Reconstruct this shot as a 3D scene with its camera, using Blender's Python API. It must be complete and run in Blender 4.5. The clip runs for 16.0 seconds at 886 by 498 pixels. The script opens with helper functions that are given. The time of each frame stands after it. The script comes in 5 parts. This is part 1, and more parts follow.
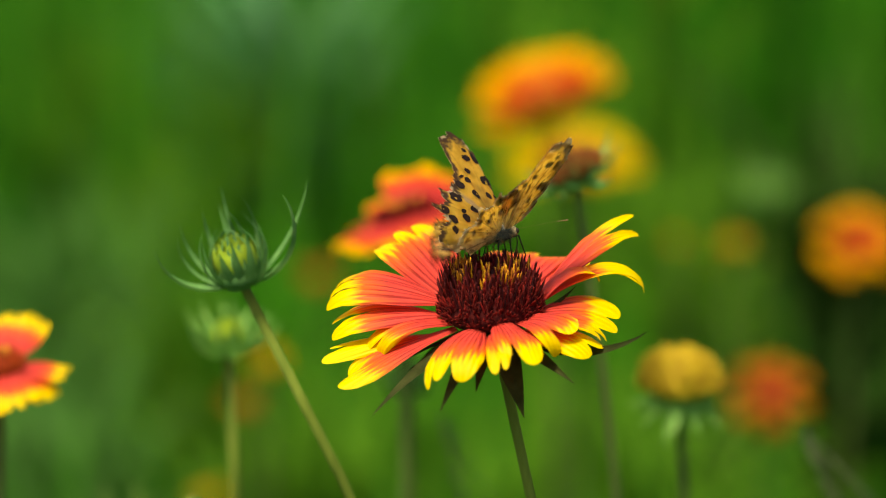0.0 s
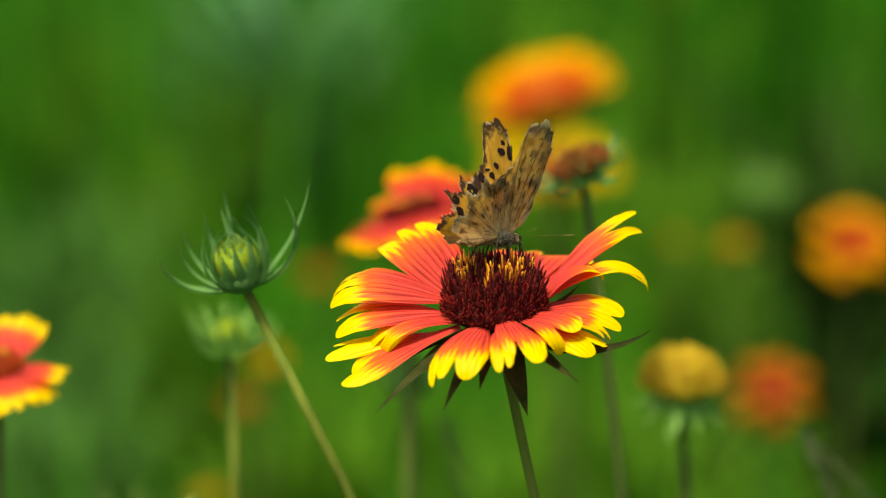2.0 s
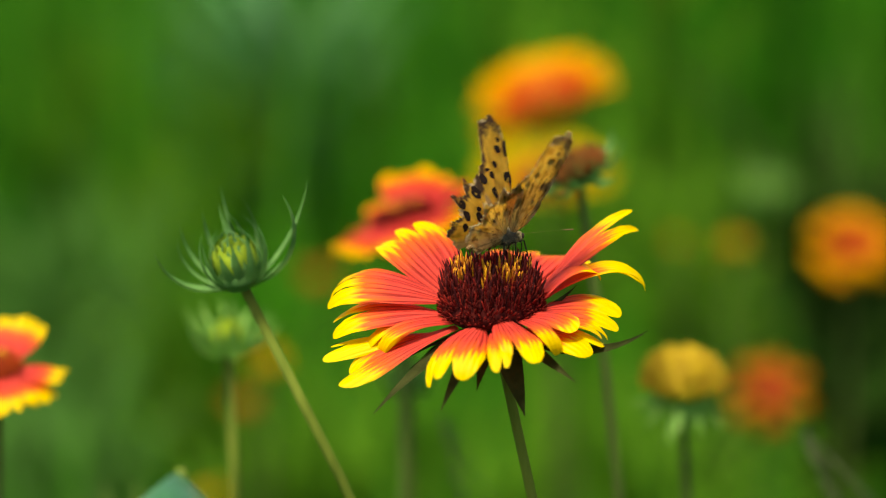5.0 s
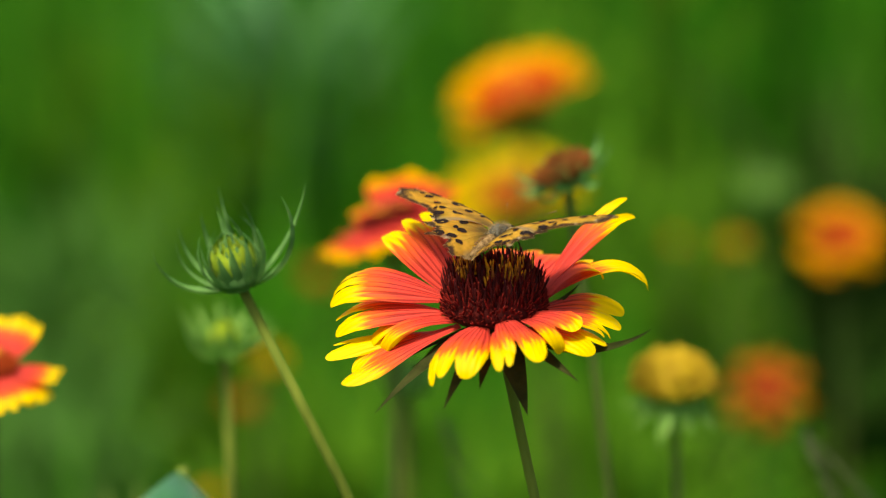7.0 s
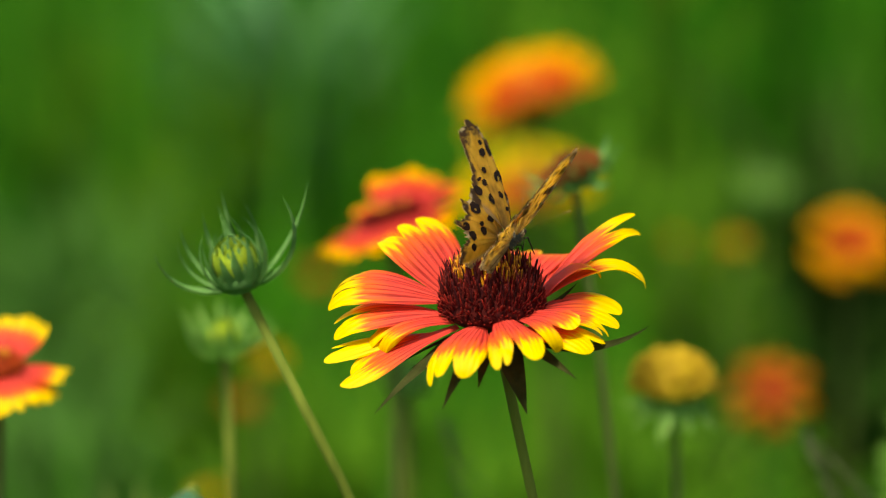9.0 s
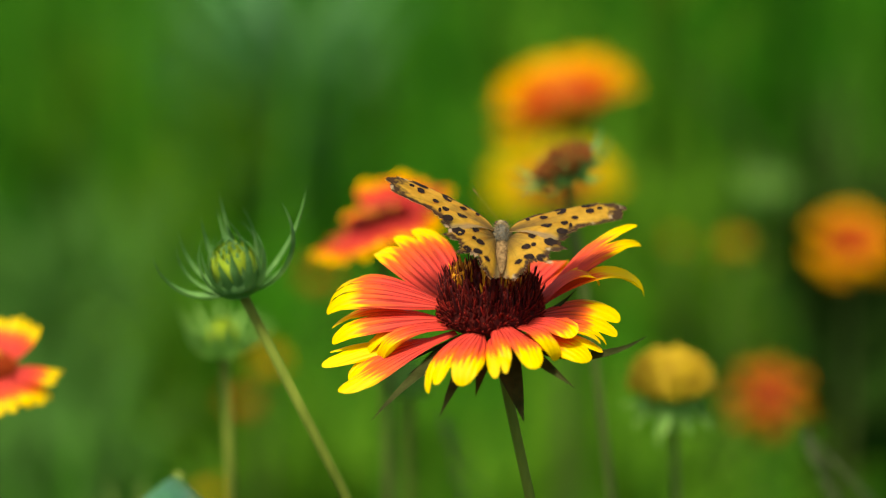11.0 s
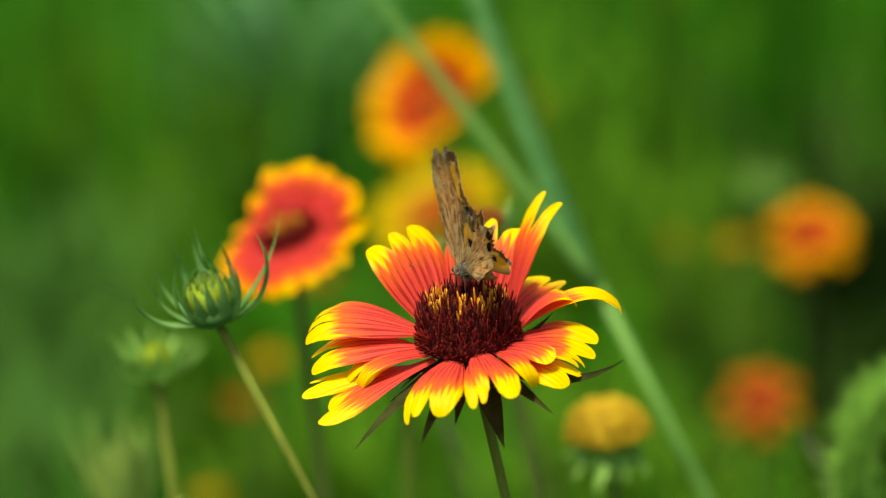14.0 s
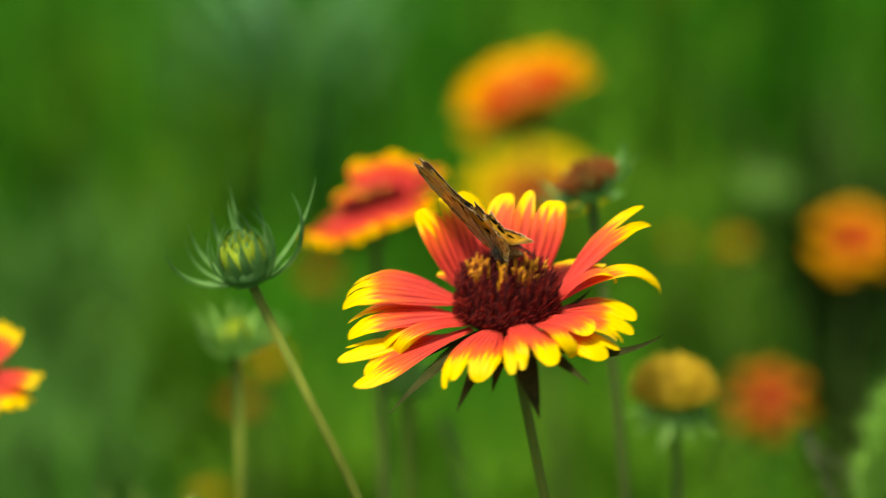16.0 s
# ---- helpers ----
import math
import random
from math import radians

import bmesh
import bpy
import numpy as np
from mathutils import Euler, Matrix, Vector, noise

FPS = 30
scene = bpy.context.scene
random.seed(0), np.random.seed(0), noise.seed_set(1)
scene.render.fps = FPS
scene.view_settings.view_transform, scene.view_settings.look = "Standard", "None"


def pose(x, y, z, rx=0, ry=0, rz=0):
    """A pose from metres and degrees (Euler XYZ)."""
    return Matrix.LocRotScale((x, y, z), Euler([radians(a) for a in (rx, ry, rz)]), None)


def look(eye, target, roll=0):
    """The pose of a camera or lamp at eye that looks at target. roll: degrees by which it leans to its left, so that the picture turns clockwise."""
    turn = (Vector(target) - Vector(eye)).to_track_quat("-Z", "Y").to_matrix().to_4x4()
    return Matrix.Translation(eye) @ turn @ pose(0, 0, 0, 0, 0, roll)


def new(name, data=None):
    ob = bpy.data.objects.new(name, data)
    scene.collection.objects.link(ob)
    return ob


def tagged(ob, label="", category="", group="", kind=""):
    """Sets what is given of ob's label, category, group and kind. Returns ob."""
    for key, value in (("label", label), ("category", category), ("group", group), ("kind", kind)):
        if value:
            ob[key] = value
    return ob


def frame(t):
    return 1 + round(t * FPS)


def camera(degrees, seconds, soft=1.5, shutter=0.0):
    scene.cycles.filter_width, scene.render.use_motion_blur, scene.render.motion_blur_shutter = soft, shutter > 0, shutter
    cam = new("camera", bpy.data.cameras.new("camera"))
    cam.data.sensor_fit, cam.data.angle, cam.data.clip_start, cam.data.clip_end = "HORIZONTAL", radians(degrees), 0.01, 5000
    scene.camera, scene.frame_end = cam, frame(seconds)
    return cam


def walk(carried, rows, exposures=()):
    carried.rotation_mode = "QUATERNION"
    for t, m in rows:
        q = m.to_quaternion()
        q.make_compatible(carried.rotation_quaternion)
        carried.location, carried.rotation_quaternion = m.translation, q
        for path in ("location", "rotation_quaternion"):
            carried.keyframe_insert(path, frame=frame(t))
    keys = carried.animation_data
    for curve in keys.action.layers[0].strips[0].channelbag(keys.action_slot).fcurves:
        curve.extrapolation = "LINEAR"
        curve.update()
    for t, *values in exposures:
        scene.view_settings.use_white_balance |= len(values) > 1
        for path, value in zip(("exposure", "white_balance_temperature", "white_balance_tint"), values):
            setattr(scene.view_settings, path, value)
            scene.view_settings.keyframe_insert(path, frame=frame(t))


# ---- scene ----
# A summer flower bed seen from close by: a comma butterfly feeds on a blanket flower in the wind.
TAU = 2 * math.pi

# ---- camera: on a tripod, it does not move ----
cam = camera(20.0, 16.0, soft=1.15, shutter=0.35)
cam.data.dof.use_dof = True
cam.data.dof.focus_distance = 0.553
cam.data.dof.aperture_fstop = 6.2
EYE = pose(0, 0, 0.68, 75, 0, 0)
walk(cam, [(0.0, EYE), (16.0, EYE)], [(0.0, 0.95, 7650, 0), (16.0, 0.95, 7650, 0)])

# ---- world and sun: bright, thinly veiled sky ----
world = bpy.data.worlds.new("world")
scene.world = world
world.use_nodes = True
wn = world.node_tree
sky = wn.nodes.new("ShaderNodeTexSky")
sky.sky_type = "NISHITA"
sky.sun_disc = False
sky.sun_elevation = radians(68)
sky.sun_rotation = radians(218)
sky.dust_density = 3.0
wn.links.new(sky.outputs[0], wn.nodes["Background"].inputs[0])
wn.nodes["Background"].inputs[1].default_value = 0.11
sun = new("sun", bpy.data.lights.new("sun", "SUN"))
sun.data.energy = 3.3
sun.data.angle = radians(10)
sun.data.color = (1.0, 0.95, 0.86)
sun.matrix_basis = look((-0.58, -0.74, 2.35), (0, 0, 0))


# ---- materials ----
class Nodes:
    """A material's node tree, with short calls."""

    def __init__(self, name, rough=0.5, spec=0.3):
        self.mat = bpy.data.materials.new(name)
        self.mat.use_nodes = True
        self.tree = self.mat.node_tree
        self.bsdf = self.tree.nodes["Principled BSDF"]
        self.bsdf.inputs["Roughness"].default_value = rough
        self.bsdf.inputs["Specular IOR Level"].default_value = spec

    def add(self, kind, **values):
        n = self.tree.nodes.new(kind)
        for k, v in values.items():
            n.inputs[k.replace("_", " ")].default_value = v
        return n

    def link(self, a, b):
        self.tree.links.new(a, b)

    def coords(self):
        return self.add("ShaderNodeTexCoord").outputs["Object"]

    def noise(self, scale, detail=3.0, vector=None, stretch=None):
        n = self.add("ShaderNodeTexNoise", Scale=scale, Detail=detail)
        v = vector or self.coords()
        if stretch:
            m = self.add("ShaderNodeMapping")
            m.inputs["Scale"].default_value = stretch
            self.link(v, m.inputs["Vector"])
            v = m.outputs[0]
        self.link(v, n.inputs["Vector"])
        return n.outputs["Fac"]

    def ramp(self, fac, stops):
        r = self.add("ShaderNodeValToRGB")
        e = r.color_ramp.elements
        while len(e) < len(stops):
            e.new(0.5)
        for el, (p, c) in zip(e, stops):
            el.position, el.color = p, (*c, 1)
        self.link(fac, r.inputs[0])
        return r.outputs[0]

    def mix(self, fac, a, b, how="MIX"):
        m = self.add("ShaderNodeMix")
        m.data_type, m.blend_type = "RGBA", how
        for v, s in ((fac, m.inputs[0]), (a, m.inputs[6]), (b, m.inputs[7])):
            if isinstance(v, (int, float)):
                s.default_value = v
            elif isinstance(v, tuple):
                s.default_value = (*v, 1)
            else:
                self.link(v, s)
        return m.outputs[2]

    def math(self, op, a, b=0.0, c=0.0):
        m = self.add("ShaderNodeMath")
        m.operation = op
        for v, s in ((a, m.inputs[0]), (b, m.inputs[1]), (c, m.inputs[2])):
            if isinstance(v, (int, float)):
                s.default_value = v
            else:
                self.link(v, s)
        return m.outputs[0]

    def attribute(self, name):
        a = self.add("ShaderNodeAttribute")
        a.attribute_name = name
        return a.outputs["Fac"]

    def island(self):
        return self.add("ShaderNodeNewGeometry").outputs["Random Per Island"]

    def thing_random(self):
        return self.add("ShaderNodeObjectInfo").outputs["Random"]

    def bump(self, height, strength, distance):
        b = self.add("ShaderNodeBump", Strength=strength, Distance=distance)
        self.link(height, b.inputs["Height"])
        self.link(b.outputs[0], self.bsdf.inputs["Normal"])

    def done(self, colour, thin=0.0):
        """Sets the colour; thin: the share of light that shines through a leaf or petal."""
        if isinstance(colour, tuple):
            self.bsdf.inputs["Base Color"].default_value = (*colour, 1)
        else:
            self.link(colour, self.bsdf.inputs["Base Color"])
        if thin:
            t = self.add("ShaderNodeBsdfTranslucent")
            if isinstance(colour, tuple):
                t.inputs[0].default_value = (*colour, 1)
            else:
                self.link(colour, t.inputs[0])
            m = self.add("ShaderNodeMixShader", Fac=thin)
            self.link(self.bsdf.outputs[0], m.inputs[1])
            self.link(t.outputs[0], m.inputs[2])
            self.link(m.outputs[0], self.tree.nodes["Material Output"].inputs[0])
        return self.mat


def petal_material(name, red, orange, yellow, edge, thin=0.36, gloss=0.05):
    n = Nodes(name, 0.52, gloss)
    gold = tuple(0.45 * a + 0.55 * c for a, c in zip(orange, yellow))
    along, across = n.attribute("along"), n.attribute("across")
    rnd = n.thing_random()
    # veins: fine darker lines from the base to the tip
    streak = n.math("SINE", n.math("MULTIPLY", across, 30.0))
    streak2 = n.math("SINE", n.math("MULTIPLY", across, 71.0))
    lines = n.add("ShaderNodeCombineXYZ")
    n.link(n.math("MULTIPLY", across, 7.0), lines.inputs[0])
    n.link(n.math("MULTIPLY", along, 1.1), lines.inputs[1])
    n.link(n.math("MULTIPLY", rnd, 60.0), lines.inputs[2])
    wobble = n.noise(1.0, 4.0, lines.outputs[0])
    edge_at = n.math("ADD", along, n.math("MULTIPLY", n.math("SUBTRACT", wobble, 0.5), 0.34))
    edge_at = n.math("ADD", edge_at, n.math("MULTIPLY", streak, 0.040))
    edge_at = n.math("ADD", edge_at, n.math("MULTIPLY", n.math("SUBTRACT", rnd, 0.5), 0.10))
    edge_at = n.math("ADD", edge_at, n.math("MULTIPLY", n.math("POWER", n.math("ABSOLUTE", across), 2.0), 0.10))
    base = n.ramp(edge_at, [(0.0, red), (edge - 0.30, red), (edge - 0.05, orange), (edge + 0.005, gold), (edge + 0.045, yellow), (1.0, yellow)])
    dark = n.math("MULTIPLY", n.math("GREATER_THAN", n.math("ADD", streak, n.math("MULTIPLY", streak2, 0.5)), 0.45), 0.85)
    dark = n.math("MULTIPLY", dark, n.ramp(edge_at, [(edge - 0.22, (1, 1, 1)), (edge + 0.06, (0.1, 0.1, 0.1))]))
    col = n.mix(dark, base, (0.24, 0.008, 0.008))
    fine = n.noise(3.2, 3.0, lines.outputs[0])
    pale = n.math("MULTIPLY", n.math("SUBTRACT", 1.0, n.math("MINIMUM", edge_at, 1.0)), n.ramp(fine, [(0.42, (0, 0, 0)), (0.72, (0.7, 0.7, 0.7))]))
    col = n.mix(pale, col, tuple(min(1.0, 1.28 * c + 0.035) for c in red))
    n.bump(n.math("ADD", n.math("MULTIPLY", streak, 0.6), n.math("MULTIPLY", n.noise(900.0, 3.0), 0.8)), 0.24, 0.0005)
    return n.done(col, thin)


PETAL = petal_material("petal", (0.66, 0.050, 0.036), (0.80, 0.128, 0.010), (0.84, 0.56, 0.001), 0.68, 0.36, 0.15)
PETAL_BACK = petal_material("petal_far", (0.52, 0.034, 0.030), (0.66, 0.11, 0.004), (0.78, 0.43, 0.001), 0.81)
PETAL_YELLOW = petal_material("petal_yellow", (0.34, 0.075, 0.003), (0.38, 0.20, 0.002), (0.43, 0.32, 0.002), 0.44)
# orange darkened in the colour itself, for the shade over the low flower
PETAL_ORANGE_SHADED = petal_material("petal_orange_shaded", (0.24, 0.024, 0.004), (0.30, 0.062, 0.002), (0.34, 0.13, 0.002), 0.66)
PETAL_AMBER = petal_material("petal_amber", (0.36, 0.032, 0.003), (0.44, 0.10, 0.001), (0.52, 0.25, 0.001), 0.62)
PETAL_GOLD = petal_material("petal_golden", (0.44, 0.030, 0.002), (0.56, 0.105, 0.001), (0.66, 0.335, 0.001), 0.60)


def green_material(name, dark, light, scale=140.0, rough=0.5, thin=0.2, stretch=None, spec=0.18):
    n = Nodes(name, rough, spec)
    f = n.noise(scale, 4.0, stretch=stretch)
    col = n.ramp(f, [(0.25, dark), (0.75, light)])
    col = n.mix(n.math("MULTIPLY", n.island(), 0.5), col, n.mix(0.6, col, light))
    n.bump(n.noise(scale * 6, 3.0, stretch=stretch), 0.35, 0.0005)
    return n.done(col, thin)


STEM = green_material("stem", (0.056, 0.088, 0.011), (0.150, 0.190, 0.030), 260.0, 0.75, 0.0, (1, 1, 0.12), 0.06)
STEM_DULL = green_material("dull_stem", (0.042, 0.068, 0.015), (0.098, 0.130, 0.034), 260.0, 0.8, 0.0, (1, 1, 0.12), 0.04)
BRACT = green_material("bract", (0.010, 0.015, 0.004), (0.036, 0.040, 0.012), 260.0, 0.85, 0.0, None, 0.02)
BUD_GREEN = green_material("bud_bract", (0.026, 0.105, 0.022), (0.15, 0.30, 0.085), 200.0, 0.5, 0.25, None, 0.2)
BUD_YOUNG = green_material("bud_floret", (0.24, 0.38, 0.022), (0.52, 0.62, 0.060), 300.0, 0.5, 0.25)
BUD_PALE = green_material("closed_bud", (0.16, 0.27, 0.045), (0.30, 0.42, 0.10), 160.0, 0.55, 0.25)
PALE_GREEN = green_material("pale_bract", (0.09, 0.25, 0.036), (0.26, 0.44, 0.10), 160.0, 0.55, 0.25)
LEAF = green_material("leaf", (0.014, 0.095, 0.004), (0.048, 0.21, 0.009), 60.0, 0.8, 0.3, None, 0.05)
LEAF_BLUE = green_material("leaf_bluish", (0.050, 0.18, 0.055), (0.13, 0.31, 0.115), 60.0, 0.42, 0.25)
LEAF_BROAD = green_material("leaf_broad", (0.018, 0.085, 0.030), (0.052, 0.165, 0.070), 60.0, 0.30, 0.12, None, 0.5)
STALK = green_material("grass_stalk", (0.09, 0.26, 0.045), (0.22, 0.41, 0.11), 220.0, 0.45, 0.2, (1, 1, 0.08))
LEAF_BLADE = green_material("grass_blade", (0.06, 0.22, 0.05), (0.15, 0.34, 0.12), 220.0, 0.45, 0.25, (1, 1, 0.08))
FOXTAIL = green_material("foxtail", (0.075, 0.20, 0.018), (0.19, 0.38, 0.055), 300.0, 0.6, 0.3)
SEED_HEAD = green_material("seed_dome", (0.23, 0.115, 0.008), (0.50, 0.36, 0.020), 330.0, 0.75, 0.0)
RUSSET = green_material("withered_floret", (0.065, 0.006, 0.004), (0.26, 0.085, 0.014), 300.0, 0.75, 0.1)
DRY = green_material("dry_straw", (0.04, 0.046, 0.024), (0.10, 0.10, 0.058), 200.0, 0.7, 0.0)


def floret_material():
    n = Nodes("disc_floret", 0.7, 0.05)
    along = n.attribute("along")
    col = n.ramp(n.island(), [(0.0, (0.030, 0.002, 0.003)), (0.6, (0.100, 0.005, 0.006)), (1.0, (0.20, 0.012, 0.010))])
    col = n.mix(n.math("MULTIPLY", n.math("POWER", along, 3.0), 0.15), col, (0.42, 0.06, 0.02))
    return n.done(col)


FLORET = floret_material()
n_ = Nodes("dark_floret", 0.65, 0.12)
FLORET_DARK = n_.done(n_.ramp(n_.island(), [(0.0, (0.020, 0.003, 0.004)), (0.7, (0.070, 0.006, 0.007)), (1.0, (0.16, 0.014, 0.010))]))
n_ = Nodes("pollen_floret", 0.6, 0.25)
FLORET_GOLD = n_.done(n_.ramp(n_.island(), [(0.0, (0.22, 0.050, 0.006)), (0.5, (0.50, 0.19, 0.008)), (1.0, (0.70, 0.32, 0.010))]))
n_ = Nodes("far_floret", 0.7, 0.15)
FLORET_FAR = n_.done(n_.ramp(n_.island(), [(0.0, (0.20, 0.018, 0.006)), (1.0, (0.42, 0.060, 0.008))]))
n_ = Nodes("disc_core", 0.8, 0.1)
DISC_CORE = n_.done(n_.ramp(n_.noise(700.0), [(0.3, (0.020, 0.002, 0.003)), (0.7, (0.10, 0.010, 0.008))]))


# ---- mesh helpers ----
def part(name, bm, material, parent, label="", smooth=True):
    me = bm if isinstance(bm, bpy.types.Mesh) else bpy.data.meshes.new(name)
    if not isinstance(bm, bpy.types.Mesh):
        bm.to_mesh(me)
        bm.free()
        for m in material if isinstance(material, (list, tuple)) else [material]:
            me.materials.append(m)
        if smooth:
            me.polygons.foreach_set("use_smooth", [True] * len(me.polygons))
    ob = new(name, me)
    ob.parent = parent
    return tagged(ob, label)


def thing(name, x, y, z, label, category, group="", kind=""):
    ob = new(name)
    ob.empty_display_size = 0.02
    ob.matrix_basis = pose(x, y, z)
    return tagged(ob, label, category, group, kind)


def sheet(bm, grid, mat=0, attrs=None, along=None, across=None):
    """Faces over a grid of points; writes the attributes along and across."""
    la = bm.verts.layers.float.get("along") or bm.verts.layers.float.new("along")
    lc = bm.verts.layers.float.get("across") or bm.verts.layers.float.new("across")
    rows_, cols = len(grid), len(grid[0])
    vs = []
    for i, line in enumerate(grid):
        made = []
        for j, p in enumerate(line):
            v = bm.verts.new(p)
            v[la] = along[i][j] if along else i / (rows_ - 1)
            v[lc] = across[i][j] if across else 2 * j / (cols - 1) - 1
            made.append(v)
        vs.append(made)
    for i in range(rows_ - 1):
        for j in range(cols - 1):
            f = bm.faces.new((vs[i][j], vs[i + 1][j], vs[i + 1][j + 1], vs[i][j + 1]))
            f.material_index = mat
            f.smooth = True
    return vs


def tube(bm, points, radii, sides=8, mat=0, cap=True):
    """A round rod along points."""
    points = [Vector(p) for p in points]
    rings = []
    for i, p in enumerate(points):
        d = (points[min(i + 1, len(points) - 1)] - points[max(i - 1, 0)]).normalized()
        a = d.orthogonal().normalized() if i == 0 else (rings[-1][1] - d * rings[-1][1].dot(d)).normalized()
        b = d.cross(a)
        ring = [bm.verts.new(p + radii[i] * (math.cos(k * TAU / sides) * a + math.sin(k * TAU / sides) * b)) for k in range(sides)]
        rings.append((ring, a))
    for (r0, _), (r1, _) in zip(rings, rings[1:]):
        for k in range(sides):
            f = bm.faces.new((r0[k], r0[(k + 1) % sides], r1[(k + 1) % sides], r1[k]))
            f.material_index = mat
            f.smooth = True
    if cap:
        bm.faces.new(list(reversed(rings[0][0]))).material_index = mat
        bm.faces.new(rings[-1][0]).material_index = mat


def bend(a, b, c, n=9):
    """Points on a curve from a over b (a handle) to c."""
    a, b, c = Vector(a), Vector(b), Vector(c)
    return [(1 - t) ** 2 * a + 2 * t * (1 - t) * b + t * t * c for t in (i / (n - 1) for i in range(n))]


def petal_bm(length, width, rise=0.0, droop=60.0, cup=0.12, twist=0.0, fold=0.0, lobes=3, seed=0, fine=True, notch=0.16, shift=0.0, side=0.0, base=0.26):
    """A ray petal from its base at the origin along +x: narrow at the base, broad and lobed at the tip.
    rise, droop: the slope at the base, and how far it bends down towards the tip, degrees; fold: how far its sides are folded up;
    lobes: their number, or for each one its share of the width, its reach, and how far it curls down, degrees; side: its bend to one side."""
    rng = random.Random(seed)
    bm = bmesh.new()
    if isinstance(lobes, int):
        lobes = [(rng.uniform(0.8, 1.2), rng.uniform(0.9, 1.0), rng.uniform(-12, 14)) for _ in range(lobes)]
    total = sum(lb[0] for lb in lobes)
    nu, per = (20, 10) if fine else (8, 5)
    cols, at = [], -1.0
    for k, (share, reach, curl) in enumerate(lobes):
        wide = 2 * share / total
        for q in range(per if k < len(lobes) - 1 else per + 1):
            h = 2 * q / per - 1
            cols.append((at + wide * (h + 1) / 2, h, k))
        at += wide
    grid, al, ac = [], [], []
    a0, a1 = radians(rise), radians(-droop)
    for i in range(nu):
        u = i / (nu - 1)
        line, la, lc = [], [], []
        for v, h, k in cols:
            share, reach, curl = lobes[k]
            if h == -1 and k:
                reach, curl = min(reach, lobes[k - 1][1]), 0.0
            outer = 1.25 if abs(v) > 0.985 else 1.0
            point = 0.22 * abs(h) ** 1.6 + 0.78 * abs(h) ** 4.0
            s = u * (reach - notch * outer * point - 0.04 * v * v)
            prof = base + (1 - base) * math.sin(min(1.0, s / 0.72) * math.pi / 2) ** 1.15
            prof *= 1.0 - 0.10 * max(0.0, (s - 0.72) / 0.28) ** 2
            half = width / 2 * prof
            x = z = 0.0
            steps = 10
            for q in range(steps):
                m = (q + 0.5) / steps * s
                ang = a0 + a1 * m ** 2
                x += length * s / steps * math.cos(ang)
                z += length * s / steps * math.sin(ang)
            ang = a0 + a1 * s ** 2
            free = max(0.0, s - 0.62) / 0.38
            sink = -length * 0.5 * free * free * math.sin(radians(curl)) * (1 - 0.5 * h * h)
            roll = radians(twist) * s
            fa = radians(fold) * s * v
            yy = half * v * math.cos(fa) + side * length * s * s
            up = half * abs(v) * math.sin(abs(fa)) + cup * half * v * v
            # each lobe arches a little, with a groove on either side
            up += (0.00034 * (1 - h * h) - 0.00016) * min(1, s * 1.8) + 0.0004 * math.sin(5 * u + seed) * v
            up += sink
            nx, nz = -math.sin(ang), math.cos(ang)
            cy, cu = yy * math.cos(roll) - up * math.sin(roll), yy * math.sin(roll) + up * math.cos(roll)
            line.append((x + nx * cu, cy, z + nz * cu))
            la.append(s + shift)
            lc.append(v)
        grid.append(line)
        al.append(la)
        ac.append(lc)
    sheet(bm, grid, 0, None, al, ac)
    return bm


def leaf_bm(length, width, rise=0.0, droop=30.0, fold=25.0, n=9, twist=0.0, tip=1.6):
    """A narrow pointed leaf or bract from the origin along +x."""
    bm = bmesh.new()
    grid = []
    x = z = 0.0
    for i in range(n):
        u = i / (n - 1)
        ang = radians(rise - droop * u)
        half = width / 2 * max(0.02, (min(1.0, u * 3.5 + 0.45)) * (1 - u ** tip))
        r = radians(twist) * u
        line = []
        for v in (-1, -0.5, 0, 0.5, 1):
            yy, up = half * v * math.cos(radians(fold)), half * abs(v) * math.sin(radians(fold))
            cy, cu = yy * math.cos(r) - up * math.sin(r), yy * math.sin(r) + up * math.cos(r)
            line.append((x - math.sin(ang) * cu, cy, z + math.cos(ang) * cu))
        grid.append(line)
        x += length / (n - 1) * math.cos(ang)
        z += length / (n - 1) * math.sin(ang)
    sheet(bm, grid)
    return bm


def join(bm, other, m):
    """Copies the mesh of other, moved by m, into bm."""
    me = bpy.data.meshes.new("join")
    other.transform(m)
    other.to_mesh(me)
    other.free()
    bm.from_mesh(me)
    bpy.data.meshes.remove(me)


def dome_bm(r, h, rings=10, sides=28, power=0.8):
    bm = bmesh.new()
    prof = []
    for i in range(rings + 1):
        a = math.pi / 2 * i / rings
        prof.append((r * max(0.0, math.cos(a)) ** power, h * math.sin(a)))
    prof = [(r * 0.45, -h * 0.28), (r * 0.82, -h * 0.2)] + prof
    prev = None
    for rr, z in prof:
        ring = [bm.verts.new((max(rr, 1e-5) * math.cos(k * TAU / sides), max(rr, 1e-5) * math.sin(k * TAU / sides), z)) for k in range(sides)]
        if prev:
            for k in range(sides):
                bm.faces.new((prev[k], prev[(k + 1) % sides], ring[(k + 1) % sides], ring[k]))
        prev = ring
    return bm


def spikes_bm(r, h, count, long, thick, seed, chosen=None, spread=0.35, power=0.8, upward=0.0, low=1.0):
    """Small pointed florets that stand out of a dome. upward: how far they turn to its axis; low: the share of their length at its foot."""
    rng = random.Random(seed)
    bm = bmesh.new()
    la = bm.verts.layers.float.new("along")
    for k in range(count):
        q = (k + 0.5) / count
        el = math.asin(min(1.0, q)) if q < 1 else math.pi / 2
